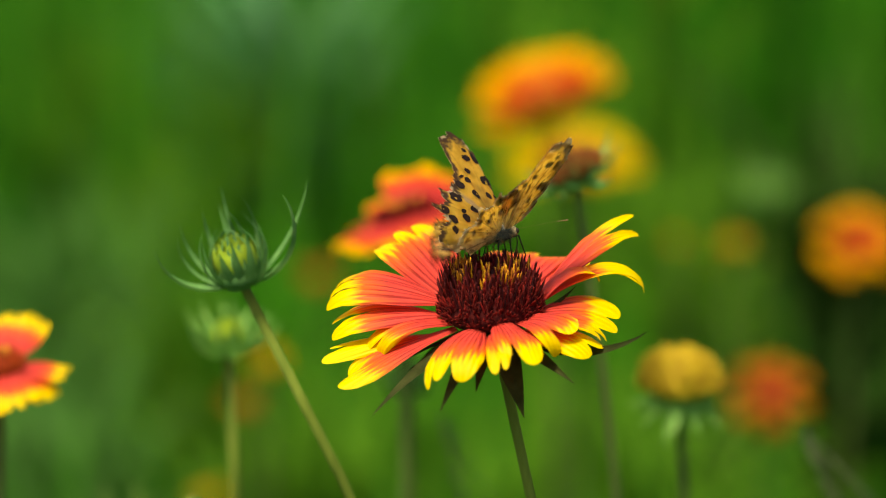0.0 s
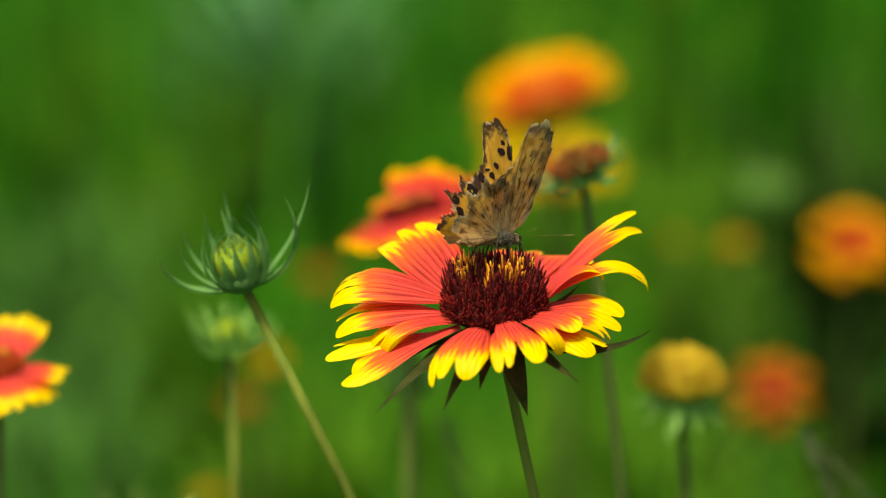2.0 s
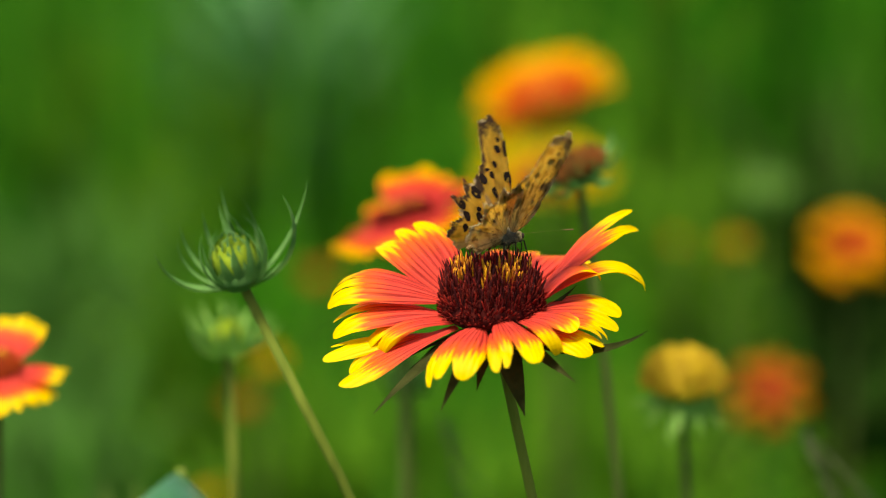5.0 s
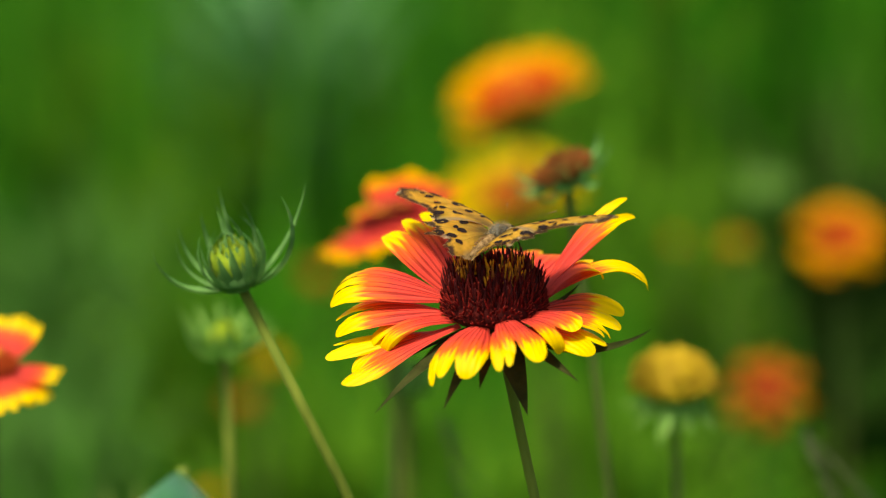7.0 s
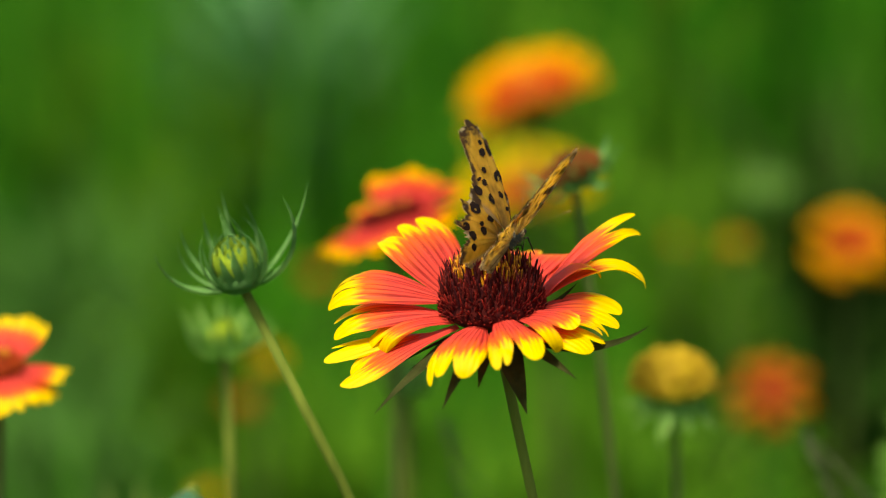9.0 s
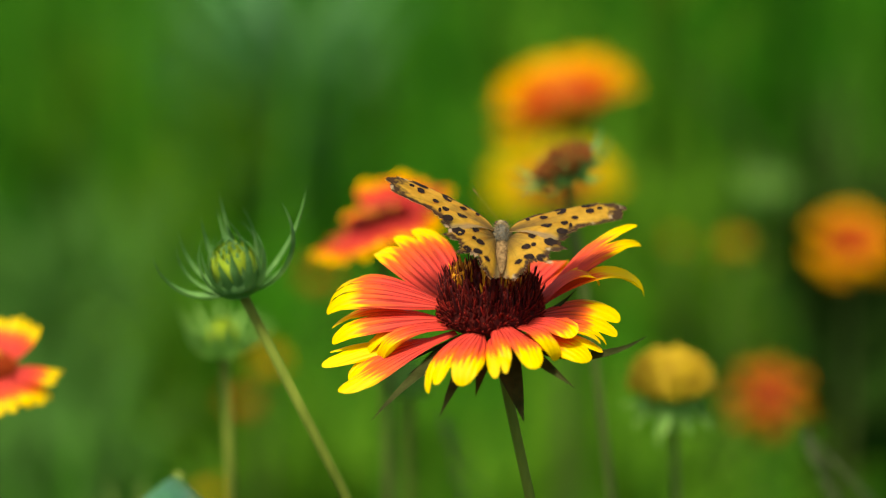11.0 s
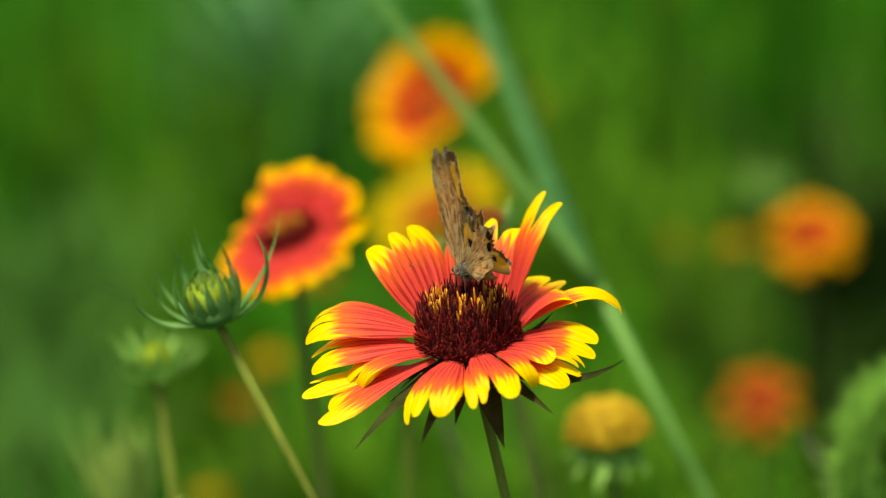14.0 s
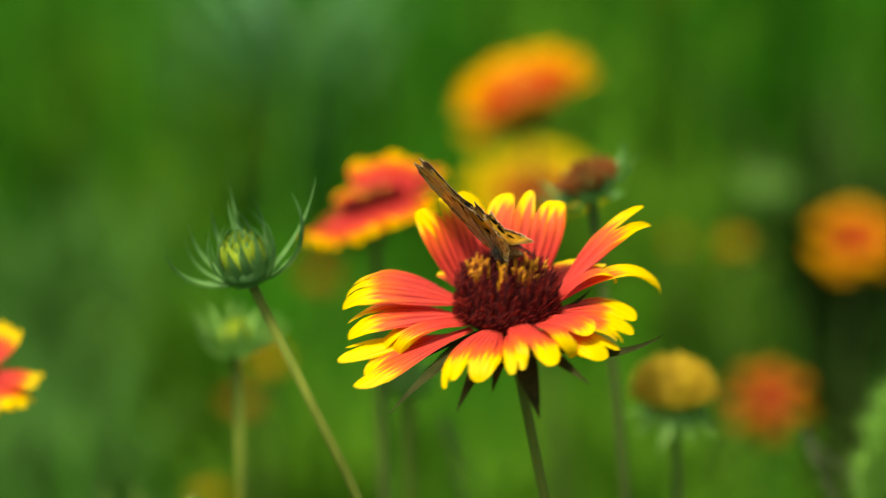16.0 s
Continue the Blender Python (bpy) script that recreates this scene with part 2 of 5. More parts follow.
        az = k * 2.399963 + rng.uniform(-0.1, 0.1)
        if chosen and not chosen(el, az, rng):
            continue
        p = Vector((r * math.cos(el) ** power * math.cos(az), r * math.cos(el) ** power * math.sin(az), h * math.sin(el)))
        d = Vector((math.cos(el) * math.cos(az), math.cos(el) * math.sin(az), 0.25 + math.sin(el) * r / h)).normalized()
        d = d.lerp(Vector((0, 0, 1)), upward * min(1.0, q * 2.2))
        d = (d + Vector((rng.uniform(-1, 1), rng.uniform(-1, 1), rng.uniform(-0.3, 1))) * spread).normalized()
        ll = long * rng.uniform(0.55, 1.2) * (low + (1 - low) * min(1.0, q * 1.6))
        a = d.orthogonal().normalized()
        b = d.cross(a)
        rings = []
        for s, w in ((-0.25, 0.9), (0.35, 1.0), (0.8, 0.75)):
            rr = [bm.verts.new(p + d * ll * s + thick * w * (math.cos(m * TAU / 5) * a + math.sin(m * TAU / 5) * b)) for m in range(5)]
            for v in rr:
                v[la] = max(0.0, s)
            rings.append(rr)
        top = bm.verts.new(p + d * ll)
        top[la] = 1.0
        for r0, r1 in zip(rings, rings[1:]):
            for m in range(5):
                bm.faces.new((r0[m], r0[(m + 1) % 5], r1[(m + 1) % 5], r1[m]))
        for m in range(5):
            bm.faces.new((rings[-1][m], rings[-1][(m + 1) % 5], top))
    return bm


# ---- the ground and the meadow behind ----
def ground():
    n = Nodes("meadow_ground", 0.9, 0.1)
    big = n.noise(1.6, 4.0)
    col = n.ramp(big, [(0.3, (0.010, 0.045, 0.004)), (0.55, (0.022, 0.095, 0.006)), (0.8, (0.05, 0.15, 0.012))])
    n.bump(n.noise(30.0, 5.0), 0.6, 0.02)
    mat = n.done(col)
    bm = bmesh.new()
    size, k = 60.0, 40
    grid = [[((2 * i / k - 1) ** 3 * size, (2 * j / k - 1) ** 3 * size, 0.0) for i in range(k + 1)] for j in range(k + 1)]
    sheet(bm, grid)
    bmesh.ops.reverse_faces(bm, faces=bm.faces[:])
    ob = part("ground", bm, mat, None)
    tagged(ob, "dark green overgrown meadow ground", "ground", "", "structure")


def meadow_material(name, dark, mid, light):
    n = Nodes(name, 0.8, 0.05)
    f = n.math("ADD", n.math("MULTIPLY", n.noise(2.6, 3.0), 0.75), n.math("MULTIPLY", n.island(), 0.25))
    col = n.ramp(f, [(0.30, dark), (0.5, mid), (0.72, light)])
    return n.done(col, 0.3)


GRASS = meadow_material("meadow_grass", (0.014, 0.090, 0.005), (0.036, 0.178, 0.009), (0.100, 0.27, 0.022))
LEAF_LIME = green_material("leaf_lime", (0.052, 0.160, 0.008), (0.112, 0.245, 0.018), 60.0, 0.8, 0.35, None, 0.04)
LEAF_OLIVE = green_material("leaf_olive", (0.040, 0.130, 0.020), (0.092, 0.205, 0.042), 60.0, 0.8, 0.3, None, 0.05)
# darker leaf green: shade at the right of the bed put into the colour
LEAF_SHADED = green_material("leaf_shaded", (0.012, 0.031, 0.005), (0.031, 0.066, 0.011), 60.0, 0.85, 0.1, None, 0.02)


def blades(name, count, area, height, width, mat, seed, label, lean=0.35, keep=None):
    """Many grass blades over a stretch of ground, joined; keep tells where they grow."""
    rng = random.Random(seed)
    verts, faces = [], []
    x0, x1, y0, y1 = area
    for _ in range(count):
        x, y = rng.uniform(x0, x1), rng.uniform(y0, y1)
        if keep and not keep(x, y):
            continue
        h, w = rng.uniform(*height) * (1.0 if y > 2.0 else 0.45), rng.uniform(*width)
        az, le = rng.uniform(0, TAU), rng.uniform(0.02, lean)
        sx, sy = math.cos(az), math.sin(az)
        i0 = len(verts)
        for k in range(4):
            u = k / 3
            cx, cy, cz = x + sx * le * h * u * u, y + sy * le * h * u * u, h * u * (1 - 0.25 * le * u)
            ww = w * (1 - u ** 2) + 0.0002
            verts += [(cx - sy * ww, cy + sx * ww, cz), (cx + sy * ww, cy - sx * ww, cz)]
        for k in range(3):
            a = i0 + 2 * k
            faces.append((a, a + 1, a + 3, a + 2))
    me = bpy.data.meshes.new(name)
    me.from_pydata(verts, [], faces)
    me.materials.append(mat)
    return tagged(new(name, me), label, "grass", "", "stuff")


def weed(x, y, h, leaf_len, leaf_w, mat, seed, label, count=36):
    """A leafy weed: an upright stem with long pointed leaves."""
    rng = random.Random(seed)
    ob = thing("leafy_weed", x, y, -0.01, label, "weed", "weeds in the meadow")
    bm = bmesh.new()
    top = (rng.uniform(-0.05, 0.05), rng.uniform(-0.05, 0.05), h)
    pts = bend((0, 0, 0), (0, 0, h * 0.5), top, 7)
    tube(bm, pts, [0.004 - 0.0004 * i for i in range(7)], 6)
    part("stem", bm, STEM, ob)
    for k in range(count):
        u = 0.25 + 0.75 * k / (count - 1)
        p = Vector(pts[0]).lerp(Vector(pts[-1]), u)
        leaf = part("leaf", leaf_bm(leaf_len * rng.uniform(0.7, 1.2), leaf_w * rng.uniform(0.35, 0.65), rng.uniform(36, 82), rng.uniform(-5, 40), 18, 6), mat, ob)
        leaf.matrix_basis = Matrix.Translation(p) @ pose(0, 0, 0, 0, 0, math.degrees(k * 2.4))
    return ob


# ---- blanket flowers ----
def stem_mesh(bm, a, b, c, r0, r1, n=10):
    tube(bm, bend(a, b, c, n), [r0 + (r1 - r0) * i / (n - 1) for i in range(n)], 10)


def flower_plant(base, head, label, bow=(0, 0), thick=0.0016, name="blanket_flower", stem_mat=None):
    """A plant's Empty at the ground and its stem; returns the thing and where its head sits, in its space."""
    ob = thing(name, *base, label, "flower", "blanket flowers")
    top = Vector(head) - Vector(base)
    bm = bmesh.new()
    stem_mesh(bm, (0, 0, 0), (top.x * 0.5 + bow[0], top.y * 0.5 + bow[1], top.z * 0.6), top, thick * 1.25, thick)
    part("stem", bm, stem_mat or STEM, ob)
    return ob, top


def main_flower(base, head):
    ob, top = flower_plant(base, head, "red and yellow blanket flower in full bloom with a maroon disc", (0.046, 0.0), thick=0.00112)
    r, h = 0.0115, 0.0100
    core = part("flower_disc", dome_bm(r * 0.95, h * 0.93, power=0.6), DISC_CORE, ob, "domed maroon disc crowded with pointed florets")
    core.matrix_basis = Matrix.Translation(top) @ pose(0, 0, 0, HEAD_TILT[0], HEAD_TILT[1], 0)
    gold = lambda el, az, rng: 0.92 < el < 1.42 and math.sin(az) < 0.30 and rng.random() < 0.95 * max(0.0, 0.55 * math.sin(az * 7 + 1.5) + 0.45 * math.sin(az * 3 + el * 4) + 0.45)
    a = part("floret_mass", spikes_bm(r, h, 1100, 0.0022, 0.00020, 5, lambda el, az, rng: True, 0.30, 0.6, 0.55, 0.35), FLORET, core)
    b = part("pollen_mass", spikes_bm(r * 0.98, h * 0.98, 1500, 0.0040, 0.00030, 6, gold, 0.20, 0.6, 0.7), FLORET_GOLD, core, "yellow pollen-covered florets")
    c = part("spike_mass", spikes_bm(r, h * 1.02, 620, 0.0042, 0.00019, 8, lambda el, az, rng: el > 0.42 and rng.random() < 0.85, 0.24, 0.6, 0.7), FLORET_DARK, core, "dark pointed florets")
    tagged(c, kind="stuff")
    tagged(a, kind="stuff"), tagged(b, kind="stuff")
    made = {}
    for k, (name, az, rise, droop, long, wide, extra, lift) in enumerate(PETALS):
        pt = part("petal", petal_bm(long, wide, 0, droop, seed=k + 3, **extra), PETAL, core)
        pt.matrix_basis = petal_pose(az, rise, lift)
        made[name] = pt
    # dead-green bracts under the petals
    for k, (az, rise, droop, long, wide) in enumerate(SEPALS):
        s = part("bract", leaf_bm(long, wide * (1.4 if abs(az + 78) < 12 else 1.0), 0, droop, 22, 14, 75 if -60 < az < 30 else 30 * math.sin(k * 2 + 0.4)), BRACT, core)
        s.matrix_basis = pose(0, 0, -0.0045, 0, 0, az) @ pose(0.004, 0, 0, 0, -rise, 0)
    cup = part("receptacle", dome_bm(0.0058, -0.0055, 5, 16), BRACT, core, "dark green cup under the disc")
    cup.matrix_basis = pose(0, 0, -0.0015)
    return ob, core, made


def petal_pose(az, rise, lift=0.0):
    """A petal's pose on the disc: its compass direction, its slope and its height."""
    return pose(0, 0, -0.0012 + lift, 0, 0, az) @ pose(0.0085, 0, 0, 0, -rise, 0)


# name, direction, slope at the base, bend, length, width, form, height on the disc
HEAD_TILT = (2, -2)
PETALS = [
    ("right_up", 22.7, 36.7, 21.8, 0.0322, 0.0066, {'cup': -0.073, 'twist': 25.466, 'fold': 7.621, 'side': 0.062, 'base': 0.386, 'notch': 0.30, 'shift': -0.12, 'lobes': [(1.0, 1.046, 17.2), (0.8, 1.054, 6.1)]}, 0.0007),
    ("right", 12.4, 37.2, 88.6, 0.0312, 0.0061, {'cup': 0.147, 'twist': 3.97, 'fold': 10.681, 'side': -0.027, 'base': 0.506, 'notch': 0.14, 'shift': 0.04, 'lobes': [(0.6, 0.911, 7.1), (1.0, 1.04, 6.3)]}, -0.0003),
    ("right_low", -9.2, 0.6, 30.6, 0.0199, 0.0183, {'cup': 0.089, 'twist': 9.662, 'fold': 6.117, 'side': -0.019, 'base': 0.283, 'notch': 0.16, 'shift': 0.02, 'lobes': [(0.7, 0.898, 23.0), (0.35, 0.962, 17.5), (1.0, 1.023, 2.8), (0.9, 1.006, 2.2)]}, 0.0009),
    ("right_under", -34.4, 7.7, 43.8, 0.0203, 0.0125, {'cup': -0.233, 'twist': 2.031, 'fold': -0.872, 'side': -0.007, 'base': 0.265, 'notch': 0.16, 'shift': 0.08, 'lobes': [(1.0, 0.958, 7.3), (0.8, 0.958, 1.0)]}, -0.0017),
    ("front_right", -46.0, 12.6, 60.6, 0.017, 0.0126, {'cup': 0.029, 'twist': 11.944, 'fold': 4.627, 'side': -0.011, 'base': 0.282, 'notch': 0.24, 'shift': -0.03, 'lobes': [(0.9, 1.07, 18.1), (1.3, 0.89, 2.8)]}, 0.0013),
    ("front_mid", -77.6, 6.4, 46.5, 0.0219, 0.0102, {'cup': -0.171, 'twist': 4.738, 'fold': -0.292, 'side': 0.028, 'base': 0.315, 'notch': 0.24, 'shift': -0.04, 'lobes': [(0.8, 0.845, 25.8), (1.25, 1.033, -5.0)]}, 0.0017),
    ("under_front", -86.7, 13.8, 58.4, 0.0224, 0.0051, {'cup': -0.212, 'twist': -0.336, 'fold': -0.052, 'side': -0.016, 'base': 0.258, 'notch': 0.14, 'shift': -0.03, 'lobes': [(1.0, 0.979, 4.7), (0.8, 0.945, 6.0)]}, -0.0009),
    ("front_left", -109.4, 3.1, 43.0, 0.0231, 0.0125, {'cup': -0.241, 'twist': 3.163, 'fold': 0.723, 'side': -0.003, 'base': 0.282, 'notch': 0.2, 'shift': -0.06, 'lobes': [(0.5, 1.096, 4.6), (0.8, 1.038, -3.5), (1.4, 0.968, 13.0)]}, 0.0004),
    ("left_curl", -161.3, 9.2, 93.2, 0.0241, 0.0078, {'cup': -0.422, 'twist': -21.261, 'fold': -20.837, 'side': -0.091, 'base': 0.267, 'notch': 0.3, 'shift': -0.03, 'lobes': [(0.45, 1.106, 11.4), (0.8, 1.004, 3.6), (1.1, 1.012, 25.0)]}, 0.0003),
    ("left_low", -157.1, -9.2, 24.6, 0.0293, 0.0106, {'cup': -0.206, 'twist': -12.422, 'fold': -12.959, 'side': 0.028, 'base': 0.222, 'notch': 0.16, 'shift': -0.13, 'lobes': [(0.7, 0.908, 12.4), (1.0, 1.032, -6.2)]}, -0.0011),
    ("left_under", -169.3, 0.2, 12.5, 0.0279, 0.0065, {'cup': -0.283, 'twist': -12.198, 'fold': -0.0, 'side': 0.01, 'base': 0.26, 'notch': 0.16, 'shift': 0.06, 'lobes': [(0.5, 1.006, 1.0), (1.0, 1.088, 3.5)]}, -0.0027),
    ("left_front", -179.3, 14.0, 46.2, 0.0285, 0.0137, {'cup': -0.321, 'twist': -8.896, 'fold': -0.17, 'side': 0.02, 'base': 0.189, 'notch': 0.36, 'shift': -0.09, 'lobes': [(0.5, 0.934, 7.8), (0.8, 0.983, 5.7), (1.0, 1.036, 6.8)]}, 0.0006),
    ("left", 171.1, 23.5, 48.2, 0.0297, 0.0168, {'cup': -0.298, 'twist': -15.86, 'fold': 3.655, 'side': 0.012, 'base': 0.162, 'notch': 0.36, 'shift': -0.09, 'lobes': [(0.5, 0.863, 20.7), (0.5, 0.97, 12.7), (0.5, 1.023, 11.6), (0.8, 1.059, 8.3)]}, 0.0029),
    ("left_back", 132.9, 38.6, 24.5, 0.0269, 0.0194, {'cup': -0.063, 'twist': -8.669, 'fold': -0.001, 'side': -0.02, 'base': 0.22, 'notch': 0.18, 'shift': -0.08, 'lobes': [(1.0, 0.995, 4.9), (0.8, 0.988, 6.1), (1.0, 0.988, 16.2)]}, 0.0008),
    ("back_left", 105.3, 19.0, 40.0, 0.0245, 0.018, {'cup': 0.0, 'twist': 0.0, 'fold': 0.0, 'side': 0.0, 'base': 0.26, 'notch': 0.16, 'shift': -0.14, 'lobes': [(1.0, 0.95, 0.0), (0.9, 1.0, 4.0), (1.0, 0.96, 2.0)]}, -0.0006),
    ("back", 70.0, 27.0, 62, 0.0268, 0.0197, {'cup': 0.05, 'lobes': [(1.1, 0.985, 9.6), (0.7, 0.986, -3.1), (1.0, 0.985, 1.1)], 'notch': 0.22, 'shift': -0.13}, 0.0006),
    ("back_right", 47.0, 26.0, 40, 0.0238, 0.0130, {'cup': 0.1, 'lobes': [(1, 0.95, 0), (1, 1, 0)], 'notch': 0.22, 'shift': -0.14}, -0.0002),
    ("under_right", 11.9, 49.9, 63.4, 0.021, 0.0075, {'cup': 0.0, 'twist': 1.48, 'fold': 0.0, 'side': 0.02, 'base': 0.26, 'notch': 0.16, 'shift': -0.1, 'lobes': [(1.0, 1.01, 23.3)]}, -0.0001),
]
SEPALS = [
    (-138.7, -9.5, 20, 0.0330, 0.0072),
    (-115.1, -16.5, 12, 0.0255, 0.0062),
    (-100.0, -11.5, 15, 0.0195, 0.0050),
    (-72.4, -33.5, 10, 0.0215, 0.0058),
    (-52.4, -4.5, 15, 0.0250, 0.0044),
    (-27.0, -21.0, -62, 0.0355, 0.0042),
    (-152.3, -12.7, 10, 0.0180, 0.0034),
    (11.3, 15.0, -30, 0.0181, 0.0025),
    (60, -20, 20, 0.0220, 0.0035), (100, -25, 20, 0.0220, 0.0035), (140, -25, 20, 0.0220, 0.0035), (175, -20, 10, 0.0200, 0.0030)]


def far_flower(base, head, radius, tilt, seed, label, petal_mat=None, petals=11, cone=(0.33, 0.20), slope=(-8, 18), droop=(15, 60), thick=0.0015, disc_mat=None, rays=(), broad=0.62):
    """A blanket flower further off: stem, disc with florets, petals and bracts. tilt: pose turns of the head."""
    rng = random.Random(seed)
    ob, top = flower_plant(base, head, label, (rng.uniform(-0.01, 0.01), 0), thick=thick, stem_mat=STEM_DULL)
    r, h = radius * cone[0], radius * cone[1]
    core = part("flower_disc", dome_bm(r * 0.93, h * 0.9, 6, 18), disc_mat or FLORET_FAR, ob)
    core.matrix_basis = Matrix.Translation(top) @ pose(0, 0, 0, *tilt)
    tagged(part("floret_mass", spikes_bm(r, h, 150, radius * 0.09, radius * 0.022, seed), disc_mat or FLORET_FAR, core), kind="stuff")
    tagged(part("pollen_mass", spikes_bm(r * 1.01, h * 1.02, 150, radius * 0.09, radius * 0.03, seed + 1, lambda el, az, g: el > 1.12), FLORET_GOLD, core), kind="stuff")
    shapes = []
    for k in range(4):
        bm = petal_bm(radius * 0.76, radius * broad, 0, rng.uniform(*droop), rng.uniform(-0.2, 0.15), seed=seed + k, fine=False)
        me = bpy.data.meshes.new("petal")
        bm.to_mesh(me)
        bm.free()
        me.materials.append(petal_mat or PETAL_BACK)
        shapes.append(me)
    rays = rays or [(k * 360 / petals + rng.uniform(-6, 6), rng.uniform(*slope)) for k in range(petals)]
    for k, (az, up) in enumerate(rays):
        p = part("petal", shapes[k % 4], None, core)
        p.matrix_basis = pose(0, 0, 0, 0, 0, az) @ pose(r * 0.7, 0, rng.uniform(-0.0006, 0.0006), 0, -up, 0)
    for k in range(8):
        s = part("bract", leaf_bm(radius * 0.55, radius * 0.1, 0, 40, 25, 6), BRACT, core)
        s.matrix_basis = pose(0, 0, -0.003, 0, 0, k * 45 + 10) @ pose(r * 0.3, 0, 0, 0, 25, 0)
    return ob, core


def seed_head(base, head, radius, seed, label, dome_mat, bract_mat, tilt=(0, 0, 0), flat=0.75, bracts=14, long=1.1, down=35, bow=(0, 0), thick=0.0012, wide=0.30, curl=(-50, 30), core_mat=None, tufts=(260, 0.2, 0.045)):
    """A head without petals: a dome of old florets over a ring of green bracts."""
    rng = random.Random(seed)
    ob, top = flower_plant(base, head, label, bow, thick, "seed_head", STEM_DULL)
    tagged(ob, label, "seed head", "spent flower heads")
    dome = part("seed_dome", dome_bm(radius * 0.95, radius * flat, 8, 22), core_mat or dome_mat, ob)
    dome.matrix_basis = Matrix.Translation(top) @ pose(0, 0, 0, *tilt)
    tagged(part("seed_mass", spikes_bm(radius, radius * flat, tufts[0], radius * tufts[1], radius * tufts[2], seed), dome_mat, dome), kind="stuff")
    cup = part("receptacle", dome_bm(radius * 0.72, -radius * 0.55, 5, 16), bract_mat, dome)
    cup.matrix_basis = pose(0, 0, -radius * 0.12)
    for k in range(bracts):
        s = part("bract", leaf_bm(radius * long * rng.uniform(0.75, 1.2), radius * wide, 0, rng.uniform(*curl), 25, 7, rng.uniform(-30, 30)), bract_mat, dome)
        s.matrix_basis = pose(0, 0, -radius * 0.22, 0, 0, k * 360 / bracts + rng.uniform(-8, 8)) @ pose(radius * 0.45, 0, 0, 0, down + rng.uniform(-18, 18), 0)
    return ob, dome


def bud(base, head, radius, tilt, seed, label, bow, young=BUD_YOUNG, outer=BUD_GREEN, curls=34, long=2.2, thick=0.0016, bracts=()):
    """A flower bud: a knob of pale young florets in a nest of slender, curling green bracts."""
    rng = random.Random(seed)
    ob, top = flower_plant(base, head, label, bow, thick, "flower_bud")
    tagged(ob, label, "flower bud", "flower buds")
    cup = part("receptacle", dome_bm(radius * 0.62, radius * 0.6, 6, 18), outer, ob)
    cup.matrix_basis = Matrix.Translation(top) @ pose(0, 0, 0, *tilt)
    bm = bmesh.new()
    for k in range(30):
        q = (k + 0.5) / 30
        az, rr = k * 2.4, radius * 0.66 * math.sqrt(q)
        one = leaf_bm(radius * (1.25 - 0.3 * q), radius * 0.70, 0, -55 * q, 24, 8, 0, 3.4)
        join(bm, one, pose(rr * 0.85 * math.cos(az), rr * 0.85 * math.sin(az), radius * 0.1, 0, 0, math.degrees(az)) @ pose(0, 0, 0, 0, -(86 - 22 * q), 0))
    tagged(part("young_floret_mass", bm, young, cup, "pale yellow-green young florets"), kind="stuff")
    # direction, slope at the foot and at the tip, length and width in millimetres
    for az, low, high, size, wide in bracts:
        s = part("bract", leaf_bm(size / 1000, wide / 1000, 0, low - high, 30, 14, 12 * math.sin(az), 1.5), outer, cup)
        s.matrix_basis = pose(0, 0, -radius * 0.25, 0, 0, az) @ pose(radius * 0.45, 0, 0, 0, -low, 0)
    if bracts:
        return ob, cup
    # short pointed bracts that clasp the knob
    for k in range(11):
        s = part("bract", leaf_bm(radius * rng.uniform(1.4, 2.1), radius * rng.uniform(0.42, 0.58), 0, rng.uniform(-12, 22), 30, 8, rng.uniform(-15, 15), 1.6), outer, cup)
        s.matrix_basis = pose(0, 0, -radius * 0.12, 0, 0, k * 360 / 11 + rng.uniform(-8, 8)) @ pose(radius * 0.82, 0, 0, 0, -rng.uniform(52, 78), 0)
    # long outer ones, level at first and then curving up like a bowl
    for k in range(8):
        s = part("bract", leaf_bm(radius * long * rng.uniform(0.85, 1.15), radius * 0.70, 0, -rng.uniform(50, 95), 32, 12, rng.uniform(-25, 25), 1.4), outer, cup)
        s.matrix_basis = pose(0, 0, -radius * 0.30, 0, 0, k * 45 + 4 + rng.uniform(-12, 12)) @ pose(radius * 0.40, 0, 0, 0, -rng.uniform(2, 28), 0)
    # thin curly ones from between
    for k in range(curls):
        q = k / (curls - 1)
        curl = rng.uniform(-150, 45)
        s = part("bract", leaf_bm(radius * long * rng.uniform(0.5, 0.9), radius * 0.34, 0, curl, 30, 12, rng.uniform(-70, 70), 1.3), outer, cup)
        s.matrix_basis = pose(0, 0, radius * 0.1, 0, 0, k * 137.5) @ pose(radius * 0.66, 0, 0, 0, -(88 - 26 * q + rng.uniform(-12, 12)), 0)
    return ob, cup


YOUNG_BRACTS = [
    (-174, -2, 96, 22.0, 5.0), (-8, 14, 122, 27.5, 5.6), (14, 33, 76, 28.5, 3.2), (152, 20, 104, 20.5, 3.0), (170, 12, 112, 19.0, 2.6), (128, 40, 104, 19.5, 2.8),
    (96, 66, 96, 23.5, 2.4), (84, 70, 140, 20.0, 2.2), (62, 62, 150, 22.0, 2.2), (40, 54, 122, 21.5, 2.6), (72, 66, 200, 21.0, 2.0), (114, 62, 185, 20.5, 2.0),
    (136, 56, 165, 18.5, 2.2), (160, 50, 160, 17.0, 2.4), (22, 50, 140, 19.5, 2.6), (-112, 62, 90, 11.5, 4.4), (-84, 66, 96, 13.5, 4.0), (-52, 54, 108, 15.5, 3.8),
